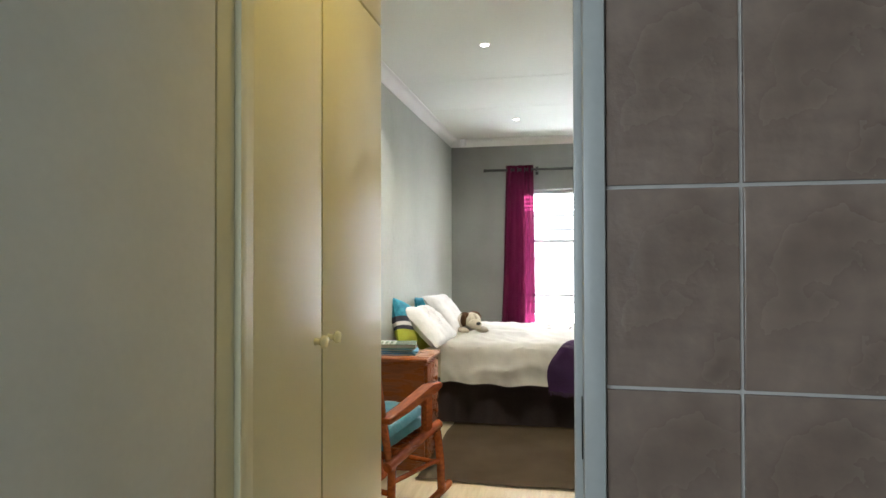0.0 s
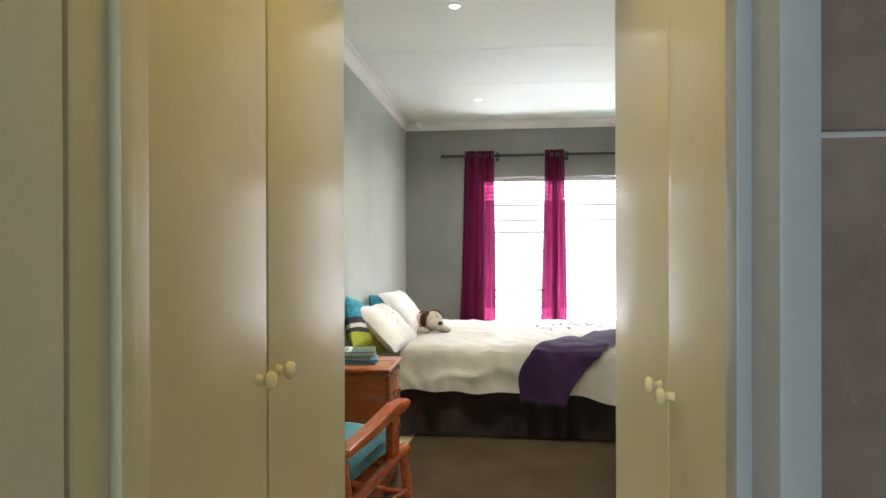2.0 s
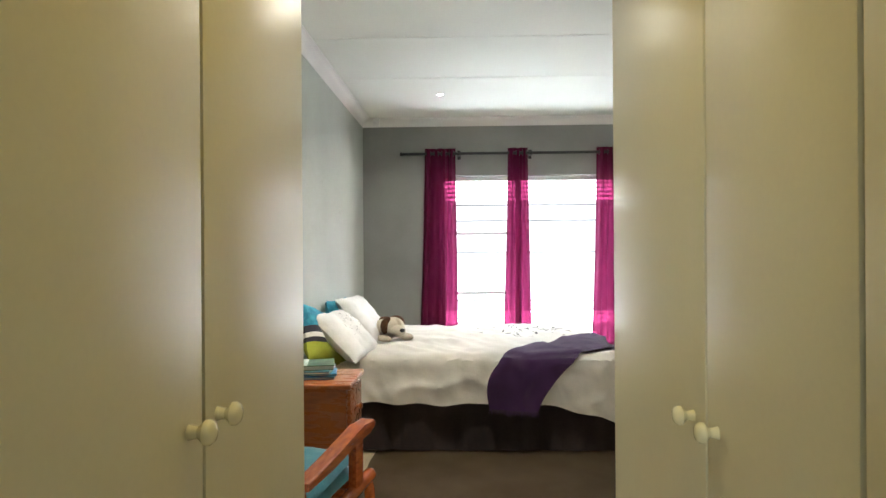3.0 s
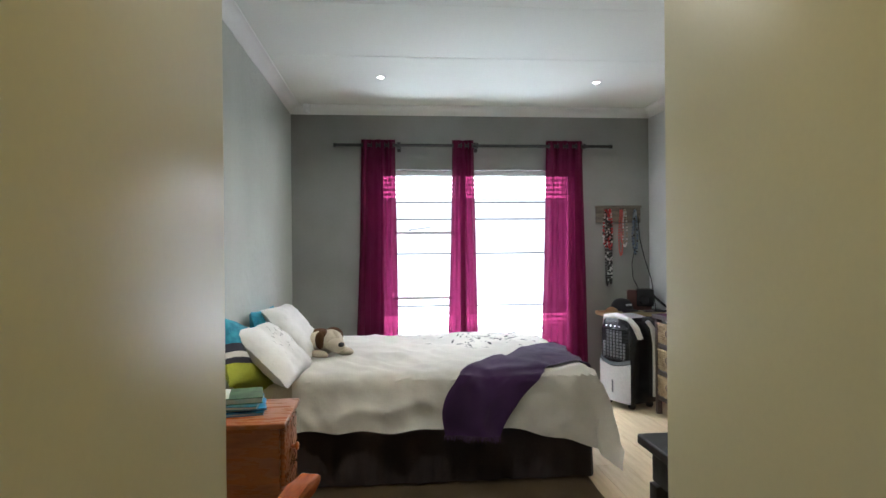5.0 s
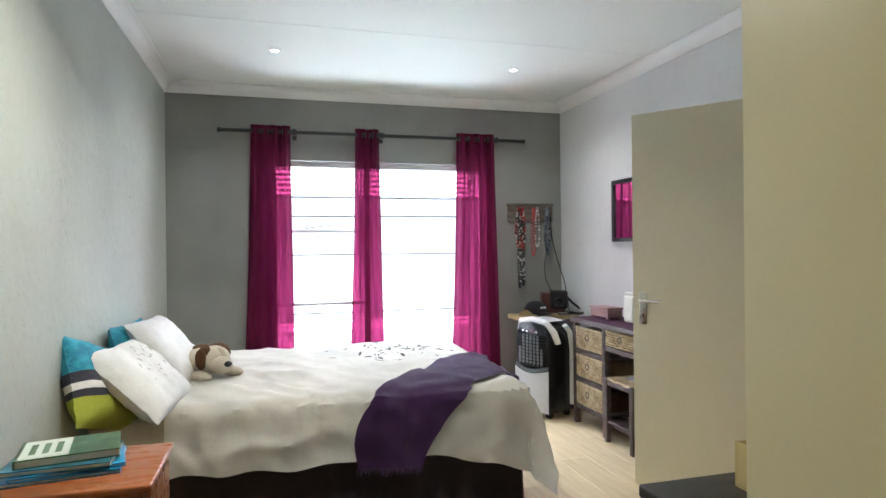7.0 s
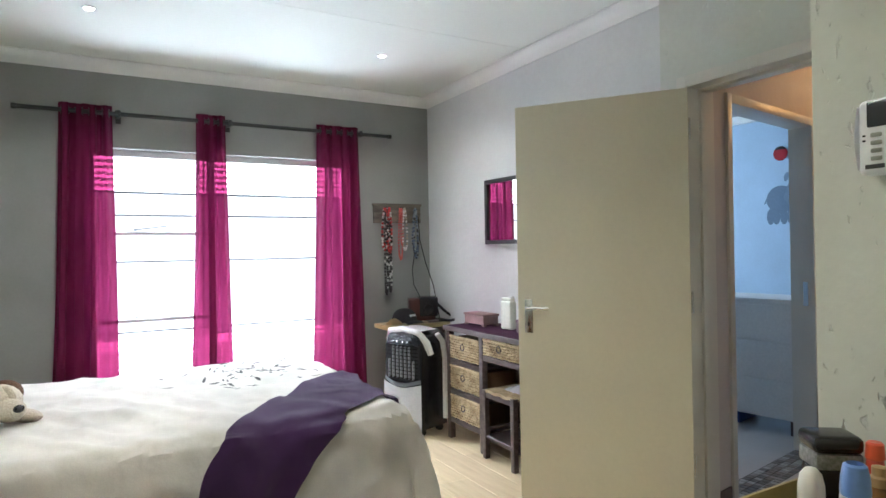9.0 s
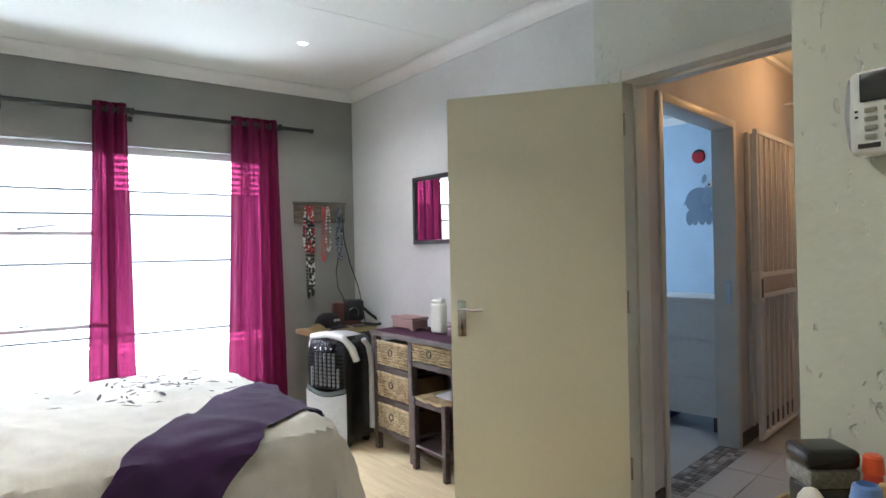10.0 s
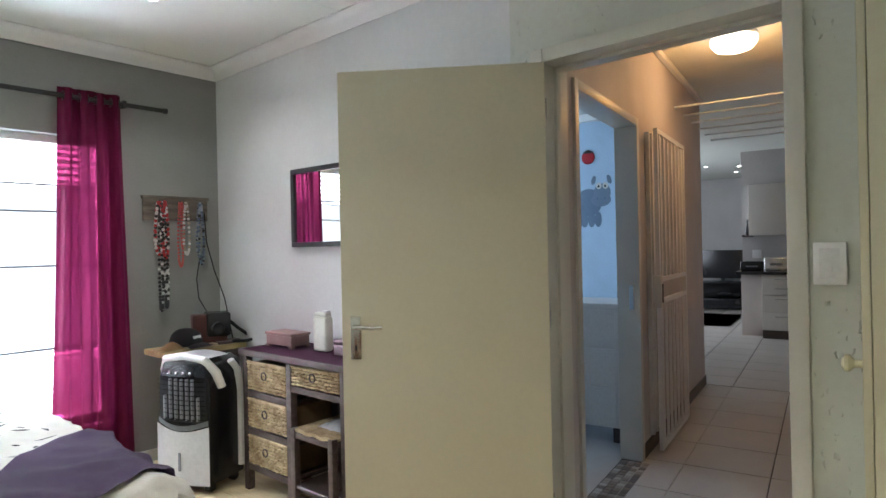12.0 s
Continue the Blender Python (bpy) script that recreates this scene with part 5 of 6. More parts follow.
ct = thing("corner_table", "yellow pine board on dark legs in the corner", "corner table", pose(1.6, 5.85, 0))
wpart("top", bm_box(1.39, 5.88, 0.700, EX - 0.018, NY - 0.10, 0.736, 0.005), M_YWOOD, ct)
for xx in (1.58, 1.88):
    for yy in (5.93, 6.10):
        wpart("leg", bm_box(xx - 0.02, yy - 0.02, 0, xx + 0.02, yy + 0.02, 0.700, 0.003), M_DKWOOD, ct)
wpart("front_panel", bm_box(1.602, 5.90, 0.05, 1.858, 5.915, 0.699), M_DKWOOD, ct)
ZC = 0.7365
cap = thing("baseball_cap", "dark grey baseball cap with a pale emblem, on the corner table", "cap", pose(1.585, 6.00, ZC, 0, 0, -70) @ Matrix.Scale(1.22, 4))
part("crown", bm_sheet(lambda u, v: Vector((0.085 * math.cos(6.2832 * u) * math.cos(1.5 * v) ** 0.7, 0.078 * math.sin(6.2832 * u) * math.cos(1.5 * v) ** 0.7, 0.010 + 0.085 * math.sin(1.5 * v))), 28, 10, 0.002), plain("charcoal_twill", (0.035, 0.035, 0.038), 0.9), cap)
part("brim", bm_sheet(lambda u, v: Vector((0.060 + 0.085 * v * math.sin(math.pi * (0.08 + 0.84 * u)) + 0.02, (u - 0.5) * 0.145, 0.012 - 0.010 * v + 0.012 * (1 - (2 * u - 1) ** 2))), 16, 8, 0.003), M_PLAIN["charcoal_twill"], cap)
part("emblem", bm_box(0.066, -0.025, 0.045, 0.078, 0.025, 0.060, 0.003), M_WHPL, cap, "pale emblem")
cbag = thing("camera_bag", "black and maroon camera bag with its strap, on the corner table", "camera bag", pose(1.765, 6.05, ZC, 0, 0, -20) @ Matrix.Scale(1.25, 4))
part("body", bm_box(-0.085, -0.06, 0, 0.085, 0.06, 0.15, 0.015, 3), plain("maroon_leather", (0.075, 0.022, 0.018), 0.5), cbag)
part("flap", bm_box(-0.02, -0.068, 0.035, 0.10, 0.064, 0.158, 0.014, 3), M_DKPL, cbag, "black flap")
part("lens", bm_lathe([(0.032, 0), (0.034, 0.004), (0.034, 0.045), (0.028, 0.05), (0.02, 0.045), (0.002, 0.044)], 20, m=pose(0.03, -0.066, 0.085, 90, 0, 0)), M_DKPL, cbag)
part("strap", bm_tube([(0.09, -0.02, 0.12), (0.14, -0.03, 0.07), (0.19, -0.05, 0.03), (0.22, -0.08, 0.012), (0.17, -0.12, 0.010), (0.10, -0.10, 0.012)], 0.009, 8), M_DKPL, cbag)
for i, (xx, yy, w, d, h, yw, cc) in enumerate(((1.66, 5.93, 0.17, 0.07, 0.012, 20, (0.40, 0.30, 0.18)), (1.80, 5.915, 0.10, 0.06, 0.016, -15, (0.10, 0.07, 0.07)), (1.875, 5.96, 0.08, 0.09, 0.02, 10, (0.06, 0.05, 0.05)))):
    solo("notebook", bm_box(xx - w / 2, yy - d / 2, ZC, xx + w / 2, yy + d / 2, ZC + h, 0.003), plain("notebook_%d" % i, cc, 0.7), "small worn notebook lying on the corner table", "notebook", base=(xx, yy, ZC))
sh = bm_sheet(lambda u, v: Vector((1.41 + 0.12 * u, 5.89 + 0.10 * v, ZC + 0.004 + 0.045 * (math.sin(math.pi * u) * math.sin(math.pi * v)) ** 0.7 + 0.006 * noise.noise(Vector((u * 6, v * 6, 1))))), 16, 16, 0.003)
solo("cloth_pouch", sh, plain("straw_cloth", (0.42, 0.30, 0.14), 0.9), "crumpled straw-coloured cloth pouch on the corner table", "pouch", base=(1.47, 5.94, ZC))

# ---- bead rack ----
rk = thing("bead_rack", "grey weathered wooden rack hung with bead necklaces", "hook rack", pose(1.65, NY - 0.001, 1.54))
part("board", bm_box(-0.215, -0.022, 0.0, 0.213, 0.0, 0.155, 0.004), plain("weathered_wood", (0.17, 0.14, 0.11), 0.8, big=0.25, fine=0.15, stretch=(2, 8, 12), bump=0.2), rk)
part("moulding", bm_box(-0.222, -0.032, 0.140, 0.220, 0.0, 0.160, 0.004), M_PLAIN["weathered_wood"], rk)
HOOKS = (-0.13, -0.105, 0.01, 0.045, 0.145)
for hx in HOOKS:
    part("hook", bm_tube([(hx, -0.022, 0.115), (hx, -0.045, 0.115), (hx, -0.055, 0.125)], 0.005, 8), M_BLACK, rk)


def beads(hx, drop, width, r, cols, label, seed, dz=0.0, dy=0.0):
    """A string of beads that hangs in a loop from a hook."""
    rr = random.Random(seed)
    bm = bmesh.new()
    n = max(20, int(2 * drop / (r * 1.9)))
    for i in range(n):
        t = i / n
        a = 2 * math.pi * t
        prof = (0.5 - 0.5 * math.cos(a))
        zz = 1.54 + 0.118 - drop * prof + dz
        xx = 1.65 + hx + width * math.sin(a) * (0.4 + 0.6 * prof)
        n0 = len(bm.faces)
        bm_ball((xx, NY - 0.046 - dy - r * rr.uniform(0, 0.5), zz), (r, r, r), 8, bm)
        bm.faces.ensure_lookup_table()
        mi = rr.randrange(len(cols))
        for f in bm.faces[n0:]:
            f.material_index = mi
    return solo("bead_necklace", bm, cols, label, "necklace", group="necklaces on the rack", base=(1.65 + hx, NY - 0.046, 1.655))


WB, RB, KB = plain("white_bead", (0.66, 0.64, 0.60), 0.3), plain("red_bead", (0.45, 0.03, 0.03), 0.3), plain("black_bead", (0.02, 0.02, 0.02), 0.3)
CB, GB = plain("coral_bead", (0.55, 0.10, 0.08), 0.35), plain("slate_bead", (0.12, 0.17, 0.25), 0.35)
for k, (hx, d, w) in enumerate(((-0.13, 0.30, 0.030), (-0.13, 0.34, 0.042), (-0.105, 0.27, 0.032), (-0.105, 0.36, 0.022))):
    beads(hx, d, w, 0.0105, [WB, RB, RB, KB], "red, white and black bead necklace on the rack", 10 + k, dy=0.012 * k)
for k, (hx, d, w) in enumerate(((-0.125, 0.70, 0.014), (-0.095, 0.68, 0.014), (-0.11, 0.58, 0.022))):
    beads(hx, d, w, 0.010, [KB, KB, KB, WB], "long black and white bead strand on the rack", 20 + k, dy=0.006 + 0.010 * k)
beads(0.01, 0.42, 0.022, 0.0085, [CB], "coral bead necklace on the rack", 31)
beads(0.02, 0.30, 0.016, 0.006, [CB, CB, RB], "coral and red bead necklace on the rack", 32, dy=0.010)
beads(0.045, 0.34, 0.026, 0.0095, [WB, WB, plain("sand_bead", (0.40, 0.33, 0.24), 0.4)], "ivory bead necklace on the rack", 33, dy=0.012)
for k in range(3):
    beads(0.145, 0.36 + 0.025 * k, 0.032 - 0.005 * k, 0.009, [GB, GB, KB, plain("grey_bead", (0.30, 0.33, 0.36), 0.4)], "slate blue bead necklace on the rack", 41 + k, dy=0.008 * k)
solo("charger_cable", bm_tube([(1.835, NY - 0.03, 1.60), (1.845, NY - 0.035, 1.40), (1.88, NY - 0.07, 1.20), (1.90, NY - 0.16, 1.02), (1.90, NY - 0.22, 0.86), (1.89, NY - 0.27, 0.77), (1.87, NY - 0.31, 0.742)], 0.004, 6), M_DKPL,
     "black cable hanging from the rack to the corner table", "cable", base=(1.84, NY - 0.03, 1.6))
solo("charger_cable", bm_tube([(1.80, NY - 0.03, 1.30), (1.77, NY - 0.035, 1.15), (1.775, NY - 0.05, 1.02), (1.80, NY - 0.12, 0.92), (1.79, NY - 0.22, 0.86)], 0.0035, 6), M_DKPL,
     "thin black cable hanging behind the camera bag", "cable", base=(1.8, NY - 0.03, 1.3))

mr = thing("wall_mirror", "rectangular wall mirror in a black frame", "mirror", pose(EX - 0.012, 5.04, 1.345, 0, 0, 2.2))
mw, mh = 0.56, 0.46
for b in ((-0.022, -mw / 2, 0, -0.0005, mw / 2, 0.028), (-0.022, -mw / 2, mh - 0.028, -0.0005, mw / 2, mh), (-0.022, -mw / 2, 0.028, -0.0005, -mw / 2 + 0.028, mh - 0.028), (-0.022, mw / 2 - 0.028, 0.028, -0.0005, mw / 2, mh - 0.028)):
    part("frame_side", bm_box(*b, bev=0.003), M_BLACK, mr, smooth=False)
part("glass", bm_box(-0.010, -mw / 2 + 0.028, 0.028, -0.006, mw / 2 - 0.028, mh - 0.028), M_MIRROR, mr, "silvered mirror glass", smooth=False)

# ---- ceiling fittings ----
M_DOWN = glow("downlight_lens", (1.0, 0.96, 0.88), 18.0)
for lx, ly in DOWN:
    th = thing("downlight", "small round recessed downlight, switched on", "downlight", pose(lx, ly, CEIL), group="ceiling downlights")
    part("rim", bm_lathe([(0.024, -0.004), (0.036, -0.006), (0.038, -0.001), (0.038, -0.0005)], 28), M_WHPL, th, "white rim")
    part("lens", bm_lathe([(0.001, -0.006), (0.022, -0.007), (0.024, -0.004)], 24), M_DOWN, th, "glowing lens")
sd = thing("alarm_sensor", "small white alarm sensor in the ceiling corner", "sensor", pose(-1.20, 6.165, CEIL - 0.08))
part("body", bm_box(-0.03, -0.02, 0.0, 0.03, 0.03, 0.078, 0.008, 3), M_WHPL, sd)
part("eye", bm_ball((0, -0.02, 0.03), (0.018, 0.008, 0.018), 12), M_WHPL, sd)

# ---- the corridor and the rooms beyond ----
dome = thing("ceiling_light", "round opal glass ceiling light, switched on, in the corridor", "ceiling light", pose(4.0, 3.42, 2.66))
part("base_ring", bm_lathe([(0.05, -0.025), (0.135, -0.025), (0.14, -0.002), (0.14, -0.0005)], 32), M_WHPL, dome)
part("shade", bm_lathe([(0.002, -0.112), (0.06, -0.108), (0.11, -0.092), (0.138, -0.060), (0.142, -0.026)], 32), glow("opal_glass", (1.0, 0.86, 0.60), 6.0), dome, "glowing opal shade")
gate = thing("security_gate", "white barred steel security gate folded open against the corridor wall", "security gate", CM @ pose(1.53, -0.09, 0.02))
GW = 0.88
for b in ((0, 0, 0, 0.03, 0.025, 2.03), (GW - 0.03, 0, 0, GW, 0.025, 2.03), (0.03, 0, 2.0, GW - 0.03, 0.025, 2.03), (0.03, 0, 0, GW - 0.03, 0.025, 0.03), (0.03, 0, 0.92, GW - 0.03, 0.025, 0.95), (0.03, 0, 1.06, GW - 0.03, 0.025, 1.09)):
    part("gate_frame", bm_box(*b, bev=0.002), M_WINF, gate, smooth=False)
for i in range(7):
    xx = 0.03 + (GW - 0.06) * (i + 0.5) / 7
    part("bar", bm_box(xx - 0.007, 0.005, 0.03, xx + 0.007, 0.019, 0.92), M_WINF, gate, smooth=False)
    part("bar", bm_box(xx - 0.007, 0.005, 1.09, xx + 0.007, 0.019, 2.0), M_WINF, gate, smooth=False)
part("lock_box", bm_box(-0.03, -0.01, 0.90, 0.03, 0.04, 1.10, 0.004), M_FRAME, gate)
part("lock_plate", bm_box(0.004, -0.014, 0.93, 0.034, -0.010, 1.05, 0.001), M_BLACK, gate, "dark lock plate")
for uu in (1.58, 1.66):
    solo("wall_rail", cbox(bmesh.new(), uu - 0.012, -0.03, 0.10, uu + 0.012, -0.001, 2.04, 0.003), M_WINF, "white upright gate channel on the corridor wall", "gate rail", base=tuple(CM @ Vector((uu, -0.015, 0.1))))
air = thing("drying_rack", "white overhead rails spanning the corridor below its ceiling", "drying rack", CM @ pose(3.0, 0, 2.5))
for i in range(6):
    part("rail", bm_rod((-0.45 + i * 0.36, -1.04, -0.12), (-0.45 + i * 0.36, -0.001, -0.12), 0.009, seg=10), M_WINF, air)

ch = thing("white_chest", "white painted chest of drawers in the child's room", "chest", CM @ pose(1.60, 0.20, 0))
part("body", bm_box(0, 0, 0.10, 0.45, 0.95, 0.905, 0.004), M_KWHITE, ch)
part("top", bm_box(-0.015, -0.01, 0.905, 0.45, 0.96, 0.93, 0.005), M_KWHITE, ch)
for sx in (0.03, 0.42):
    for sy in (0.03, 0.92):
        part("foot", bm_box(sx - 0.02, sy - 0.02, 0, sx + 0.02, sy + 0.02, 0.10), M_DKWOOD, ch)
for k in range(3):
    part("drawer", bm_box(-0.012, 0.02, 0.12 + 0.26 * k, -0.001, 0.93, 0.365 + 0.26 * k, 0.003), M_KWHITE, ch)
bb = thing("storage_box", "blue plastic storage box on the floor of the child's room", "box", CM @ pose(1.66, 0.62, 0))
part("tub", bm_box(0.0, 0.0, 0.0, 0.30, 0.40, 0.085, 0.008), plain("dark_blue_plastic", (0.03, 0.07, 0.25), 0.5), bb)
HM = CM @ pose(3.018, 0, 0)
hip = thing("wall_decal", "flat slate-blue standing animal decal on the child's wall", "wall decal", HM)
H_MATS = [plain("slate_blue_print", (0.14, 0.20, 0.28), 0.6), plain("light_slate_print", (0.17, 0.23, 0.31), 0.6), WB, KB]


def disc(nm, y, z, ry, rz, mi, off, rot=0.0):
    """One printed piece of the decal: a thin oval on the wall."""
    bm = bmesh.new()
    vs = []
    for i in range(28):
        a = 2 * math.pi * i / 28
        p, q = ry * math.cos(a), rz * math.sin(a)
        vs.append(bm.verts.new((-off, y + p * math.cos(rot) - q * math.sin(rot), z + p * math.sin(rot) + q * math.cos(rot))))
    bm.faces.new(vs)
    part(nm, bm, H_MATS[mi], hip, smooth=False)


HYC = 0.74
disc("body", HYC + 0.115, 1.715, 0.125, 0.125, 0, 0.0012)
for yy in (0.03, 0.09, 0.155, 0.205):
    disc("leg", HYC + yy, 1.56, 0.034, 0.072, 0, 0.0016)
disc("tail", HYC + 0.235, 1.72, 0.008, 0.05, 0, 0.0016, 0.5)
disc("head", HYC - 0.012, 1.80, 0.078, 0.082, 1, 0.002)
disc("muzzle", HYC + 0.0, 1.735, 0.092, 0.062, 1, 0.0024)
for s in (-0.06, 0.05):
    disc("ear", HYC + s * 1.3, 1.915, 0.020, 0.042, 1, 0.0018, s * 5)
    disc("eye", HYC - 0.010 + s * 0.55, 1.862, 0.026, 0.029, 2, 0.003)
    disc("pupil", HYC - 0.008 + s * 0.55, 1.858, 0.010, 0.012, 3, 0.0035)
    disc("nostril", HYC + s * 0.6, 1.745, 0.009, 0.013, 0, 0.0032)
lb = bmesh.new()
bm_ball((0, 0, 0), (0.012, 0.062, 0.066), 18, lb)
for f in lb.faces:
    f.material_index = 1 if f.calc_center_median().z > 0.036 else 0
lb.transform(HM @ pose(-0.006, HYC + 0.11, 2.13))
solo("wall_decal", lb, [plain("red_felt", (0.40, 0.02, 0.03), 0.8), KB], "red and black beetle decal on the child's wall", "wall decal")

KM = CM @ pose(0, -0.36, 0)
ku = thing("kitchen_unit", "white kitchen drawer unit with bar handles and a dark plinth", "kitchen unit", KM @ pose(6.90, -1.30, 0))
part("carcass", bm_box(0.02, 0.0, 0.12, 0.60, 1.42, 0.88, 0.003), M_KWHITE, ku)
part("plinth", bm_box(0.06, 0.0, 0, 0.58, 1.42, 0.12), M_SKIRT, ku)
for c in range(2):
    for k, (za, zb) in enumerate(((0.13, 0.36), (0.37, 0.60), (0.61, 0.74), (0.75, 0.87))):
        d = part("drawer_front", bm_box(0.0, 0.01 + 0.71 * c, za, 0.019, 0.70 + 0.71 * c, zb, 0.003), M_KWHITE, ku)
        part("bar_handle", bm_rod((-0.025, 0.15 + 0.71 * c, zb - 0.05), (-0.025, 0.55 + 0.71 * c, zb - 0.05), 0.007, seg=8), M_CHROME, d, "steel bar handle")
pn = solo("peninsula_end", cbox(bmesh.new(), 7.20, -0.23, -0.002, 7.54, 0.04, 0.88, 0.004), M_CORR, "cream plastered end of the kitchen counter", "counter end", base=tuple(KM @ Vector((7.4, 0.27, 0))))
solo("worktop", cbox(bmesh.new(), 6.86, -1.68, 0.881, 7.549, 0.08, 0.92, 0.004), M_GRANITE, "black granite kitchen worktop", "worktop", base=tuple(KM @ Vector((7.2, -0.4, 0.88))))
wc = thing("wall_cabinet", "white kitchen wall cabinet above the worktop", "wall cabinet", KM @ pose(7.199, -1.13, 1.42))
part("carcass", bm_box(0.02, 0, 0, 0.35, 1.42, 0.72, 0.003), M_KWHITE, wc)
for c in range(3):
    part("cabinet_door", bm_box(0, 0.005 + 0.473 * c, 0.002, 0.019, 0.468 + 0.473 * c, 0.718, 0.003), M_KWHITE, wc)
for nm, lbx, u, v, w, d, h, mt in (("toaster", "steel toaster on the kitchen worktop", 7.2, -0.05, 0.10, 0.15, 0.19, M_CHROME), ("kettle", "steel kettle beside the toaster", 7.2, -0.30, 0.08, 0.08, 0.23, M_CHROME),
                                   ("radio", "black radio on the kitchen worktop", 7.3, 0.26, 0.10, 0.15, 0.13, M_DKPL), ("kitchen_canister", "white canister on the kitchen worktop", 7.25, -0.50, 0.06, 0.06, 0.26, M_WHPL)):
    th = thing(nm, lbx, nm.replace("_", " "), KM @ pose(u, v, 0.9205))
    if nm in ("kettle", "kitchen_canister"):
        part("body", bm_lathe([(w * 0.95, 0), (w, 0.01), (w * 0.9, h * 0.7), (w * 0.6, h * 0.9), (0.01, h)], 20), mt, th)
        part("handle" if nm == "kettle" else "lid", bm_tube([(0, -w, h * 0.3), (0, -w * 1.6, h * 0.5), (0, -w, h * 0.85)], 0.008, 8) if nm == "kettle" else bm_rod((0, 0, h * 0.9), (0, 0, h), 0.02), M_DKPL, th)
    else:
        part("body", bm_box(-w, -d, 0, w, d, h, 0.02, 3), mt, th)
        part("slot" if nm == "toaster" else "dial", bm_box(-w - 0.004, -d * 0.5, h * 0.4, -w + 0.002, d * 0.5, h * 0.55), M_GREYPL, th)
sock = thing("wall_socket", "white double wall socket above the worktop", "wall socket", KM @ pose(7.545, 0.22, 1.15))
part("plate", bm_box(-0.012, -0.06, -0.06, -0.001, 0.06, 0.06, 0.003), M_WHPL, sock)
vs_ = thing("vase", "dark slender vase on a little wall shelf", "vase", KM @ pose(7.48, 0.33, 1.435))
part("body", bm_lathe([(0.03, 0), (0.038, 0.02), (0.028, 0.10), (0.012, 0.17), (0.018, 0.22)], 18), M_DKPL, vs_)
solo("wall_shelf", cbox(bmesh.new(), 7.40, -0.10, 1.40, 7.549, 0.04, 1.434, 0.003), M_DKWOOD, "small dark wall shelf", "shelf", base=tuple(KM @ Vector((7.48, 0.33, 1.4))))
tvs = thing("tv_stand", "black television stand with open shelves", "tv stand", CM @ pose(10.65, 0.15, 0))
part("top", bm_box(0, 0, 0.52, 0.45, 1.3, 0.56, 0.004), M_DKPL, tvs)
part("shelf", bm_box(0.01, 0.04, 0.30, 0.44, 1.26, 0.33), M_DKPL, tvs)
part("drawer_base", bm_box(0.0, 0.0, 0.03, 0.44, 1.3, 0.22, 0.004), M_DKPL, tvs)
for yy in (0.0, 1.26):
    part("side", bm_box(0, yy, 0.0, 0.44, yy + 0.04, 0.52), M_DKPL, tvs)
part("back", bm_box(0.43, 0.04, 0.22, 0.44, 1.26, 0.52), M_DKPL, tvs)
tv = thing("television", "black flat-screen television, switched off, on its stand", "television", CM @ pose(10.85, 0.75, 0.561))
part("screen", bm_box(-0.012, -0.47, 0.06, 0.0, 0.47, 0.62, 0.004), M_DKPL, tv, "dark glossy screen")
part("housing", bm_box(0.001, -0.46, 0.07, 0.04, 0.46, 0.61, 0.01), M_BLACK, tv)
part("stand_foot", bm_box(-0.10, -0.18, 0.0, 0.10, 0.18, 0.012, 0.004), M_DKPL, tv)
part("neck", bm_box(-0.002, -0.03, 0.01, 0.03, 0.03, 0.08), M_DKPL, tv)
rg = thing("patterned_rug", "white and charcoal wave-patterned rug on the tiled floor", "rug", CM @ pose(8.05, 0.30, 0))
part("pile", bm_sheet(lambda u, v: Vector((1.85 * u, 1.9 * v, 0.012)), 8, 8, 0.01), plain("ivory_rug", (0.45, 0.44, 0.42), 1.0, bump=0.5, bump_scale=200), rg)
for k in range(8):
    part("wave", bm_sheet(lambda u, v: Vector((0.06 + 0.22 * k + 0.07 * math.sin(7 * u + k) + 0.10 * v, 0.04 + 1.8 * u, 0.0135)), 24, 1, 0.003), plain("charcoal_rug", (0.03, 0.03, 0.035), 1.0), rg, "charcoal wave")
for u, v in ((8.2, -0.1), (9.3, 0.25), (9.0, 0.75), (10.2, 0.4), (10.1, 1.2)):
    th = thing("downlight", "small round recessed downlight, switched on", "downlight", CM @ pose(u, v, 2.66), group="living room downlights")
    part("rim", bm_lathe([(0.030, -0.004), (0.046, -0.006), (0.048, -0.0005)], 20), M_WHPL, th, "white rim")
    part("lens", bm_lathe([(0.001, -0.008), (0.028, -0.009), (0.030, -0.005)], 20), M_DOWN, th, "glowing lens")

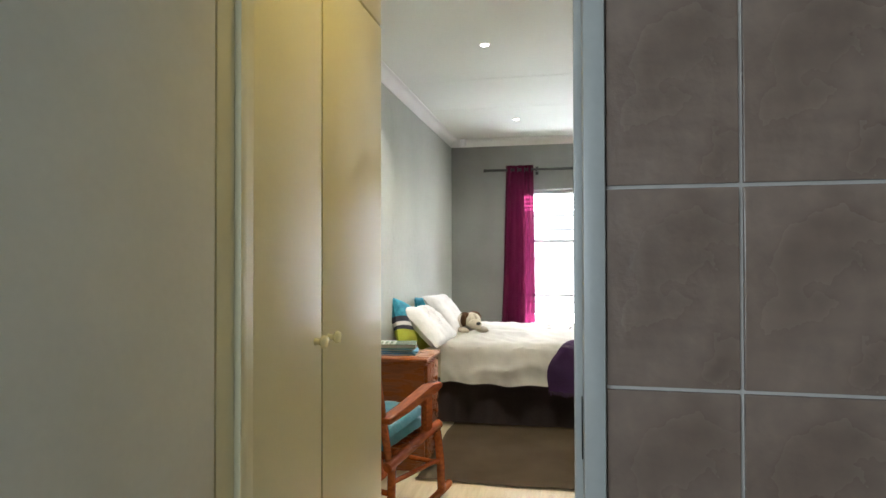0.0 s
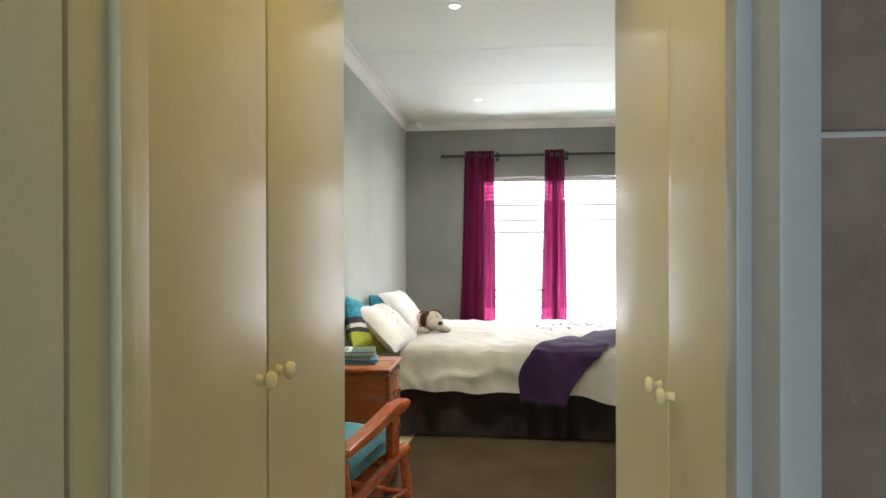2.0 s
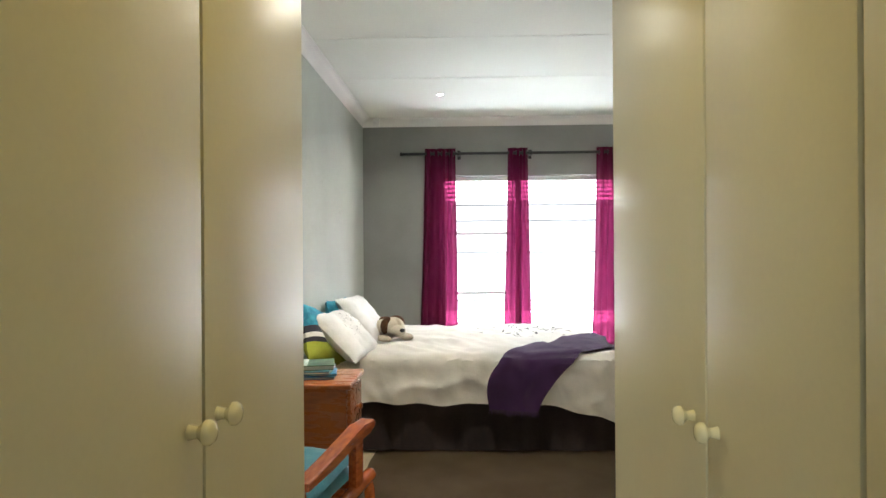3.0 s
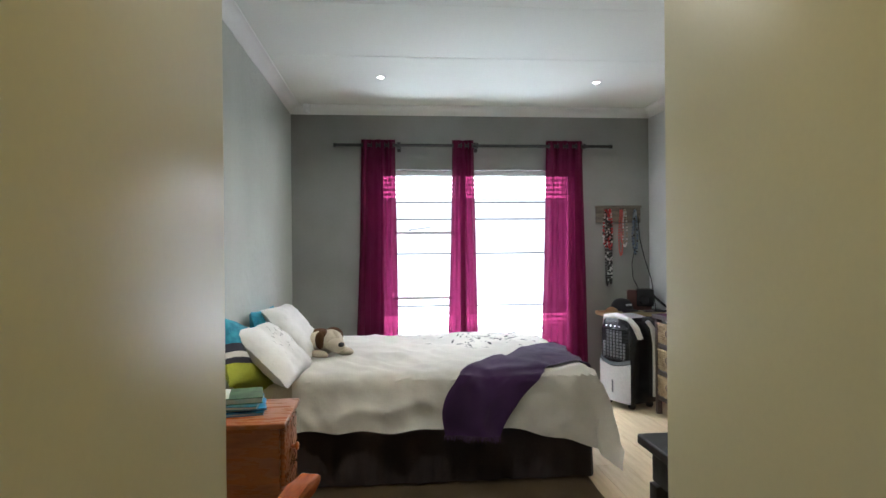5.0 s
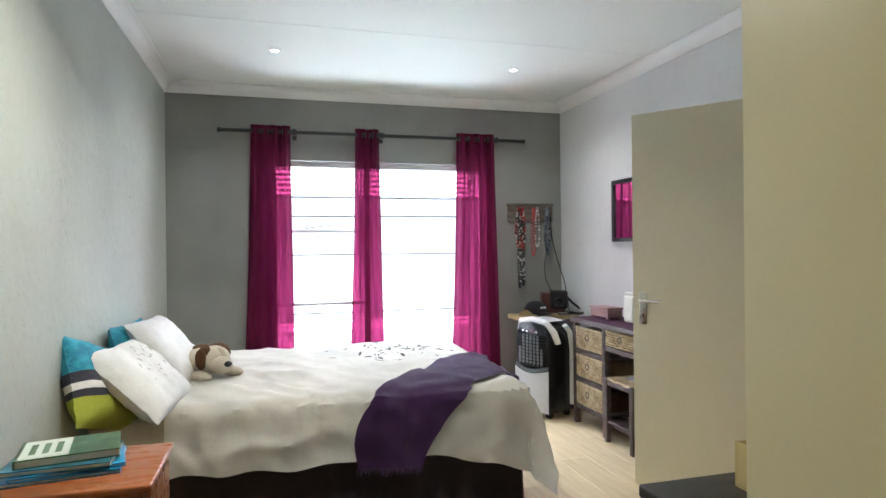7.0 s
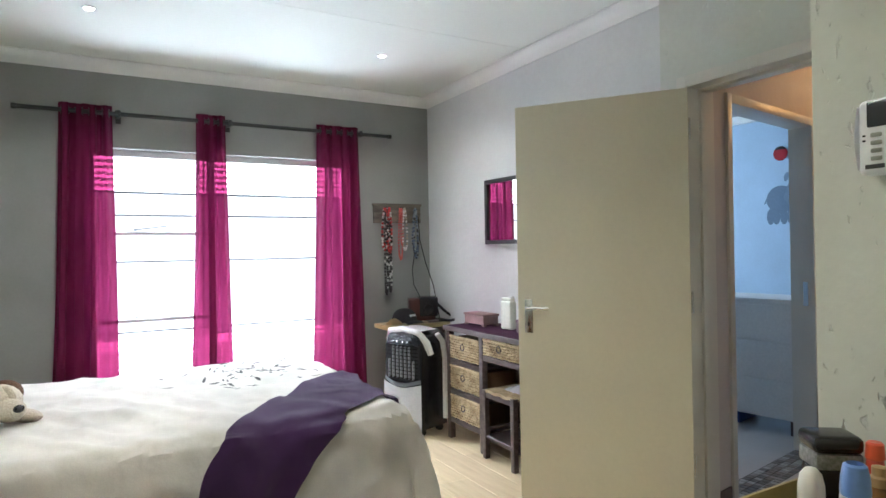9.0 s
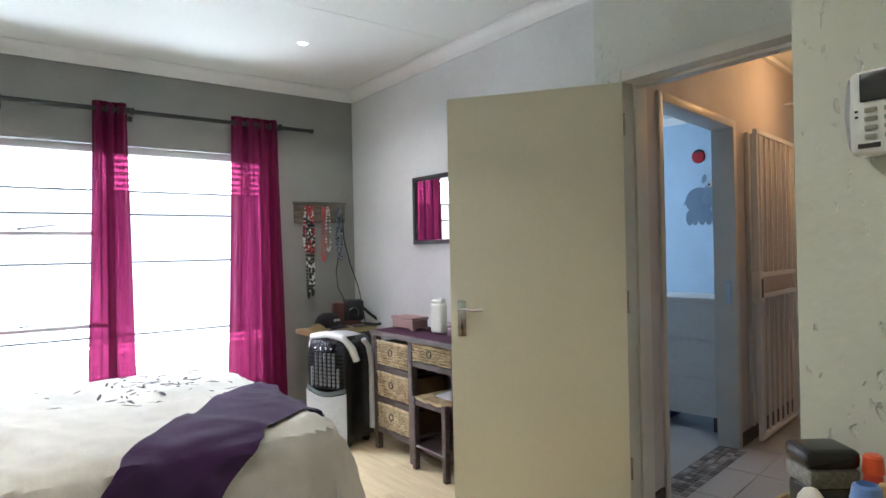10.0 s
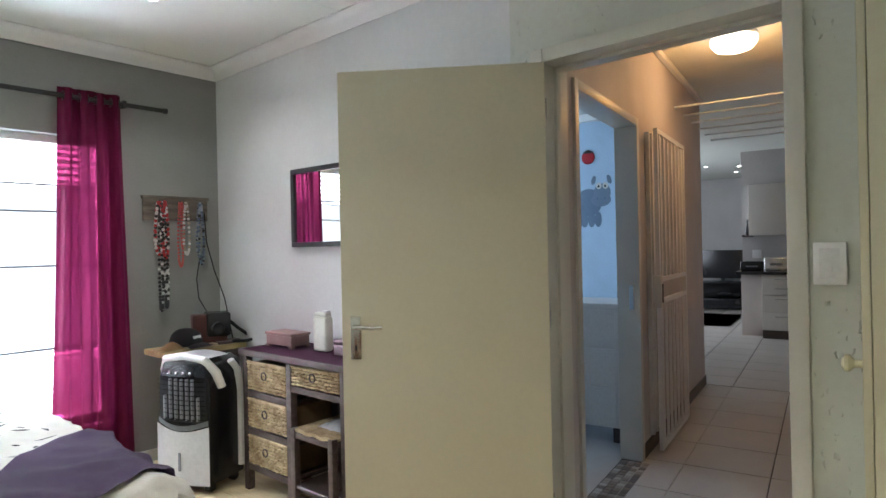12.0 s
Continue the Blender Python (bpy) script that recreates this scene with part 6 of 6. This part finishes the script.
# ---- pieces of walls and floors ----
TP, TG = 0.328, 0.0065
tile_me = mesh_of("tile", bm_box(0, 0, 0, TP - TG, 0.011, TP - TG, 0.002, 2), M_TILE)
cut = 0.204 + 0.003
tile_cut = mesh_of("tile_cut", bm_box(0, 0, 0, cut - TG / 2, 0.011, TP - TG, 0.002, 2), M_TILE)
for r in range(-4, 5):
    zt = 1.074 + r * TP + TG / 2
    if zt < -0.02 or zt + TP - TG > CEIL:
        continue
    piece("tile", tile_cut, tile_wall, (-0.003, 0.5185, zt))
    for c in range(4):
        if 0.204 + (c + 1) * TP < 1.5:
            piece("tile", tile_me, tile_wall, (0.204 + c * TP + TG / 2, 0.5185, zt))
floor_ob = bpy.data.objects["floor"]
plank_me = mesh_of("plank", bm_box(0, 0, 0, 0.1895, 1.1985, 0.012, 0.0012, 1), M_PLANK)
c = 0
xx = WX
while xx < 1.9:
    yy = 0.62 - (c * 0.43) % 1.2
    while yy < NY:
        y0_, y1_ = max(yy, 0.575), min(yy + 1.2, NY)
        if y1_ - y0_ > 0.05 and xx + 0.19 < 1.99:
            if y1_ - y0_ > 1.19:
                piece("plank", plank_me, floor_ob, (xx, yy, -0.012))
            else:
                piece("plank", mesh_of("plank", bm_box(0, 0, 0, 0.1895, y1_ - y0_ - 0.0015, 0.012, 0.0012, 1), M_PLANK), floor_ob, (xx, y0_, -0.012))
        yy += 1.2
    xx += 0.19
    c += 1
cf = bpy.data.objects["floor_corridor"]
CT, CU, CV = 0.455, 1.405, -0.235                       # tile pitch, one joint along and one across


def floor_tile(u0, v0, u1, v1):
    """One floor tile, cut to u0..u1, v0..v1; whole ones share their mesh."""
    key = (round(u1 - u0, 3), round(v1 - v0, 3))
    if key not in TILES:
        TILES[key] = mesh_of("floor_tile", bm_box(0, 0, 0, key[0] - 0.007, key[1] - 0.007, 0.010, 0.0015, 1), M_CTILE)
    ob = piece("floor_tile", TILES[key], cf, CM @ Vector((u0 + 0.0035, v0 + 0.0035, -0.009)))
    ob.rotation_euler = (0, 0, math.atan2(CD.y, CD.x))


TILES = {}
for i in range(-4, 22):
    for j in range(-7, 8):
        u0, v0 = CU + i * CT, CV + j * CT
        u1, v1 = u0 + CT, v0 + CT
        if u0 < CEND:
            # the corridor, with one joint where the living room begins
            a0, a1, b0, b1 = max(u0, -0.10), min(u1, CEND), max(v0, -1.05), min(v1, -0.001)
            if a1 - a0 > 0.03 and b1 - b0 > 0.03:
                floor_tile(a0, b0, a1, b1)
        if u1 > CEND and u1 < 11.4:
            a0 = max(u0, CEND)
            if a0 - u1 < -0.03 and -3.5 < v0 and v1 < 3.4:
                floor_tile(a0, v0, u1, v1)
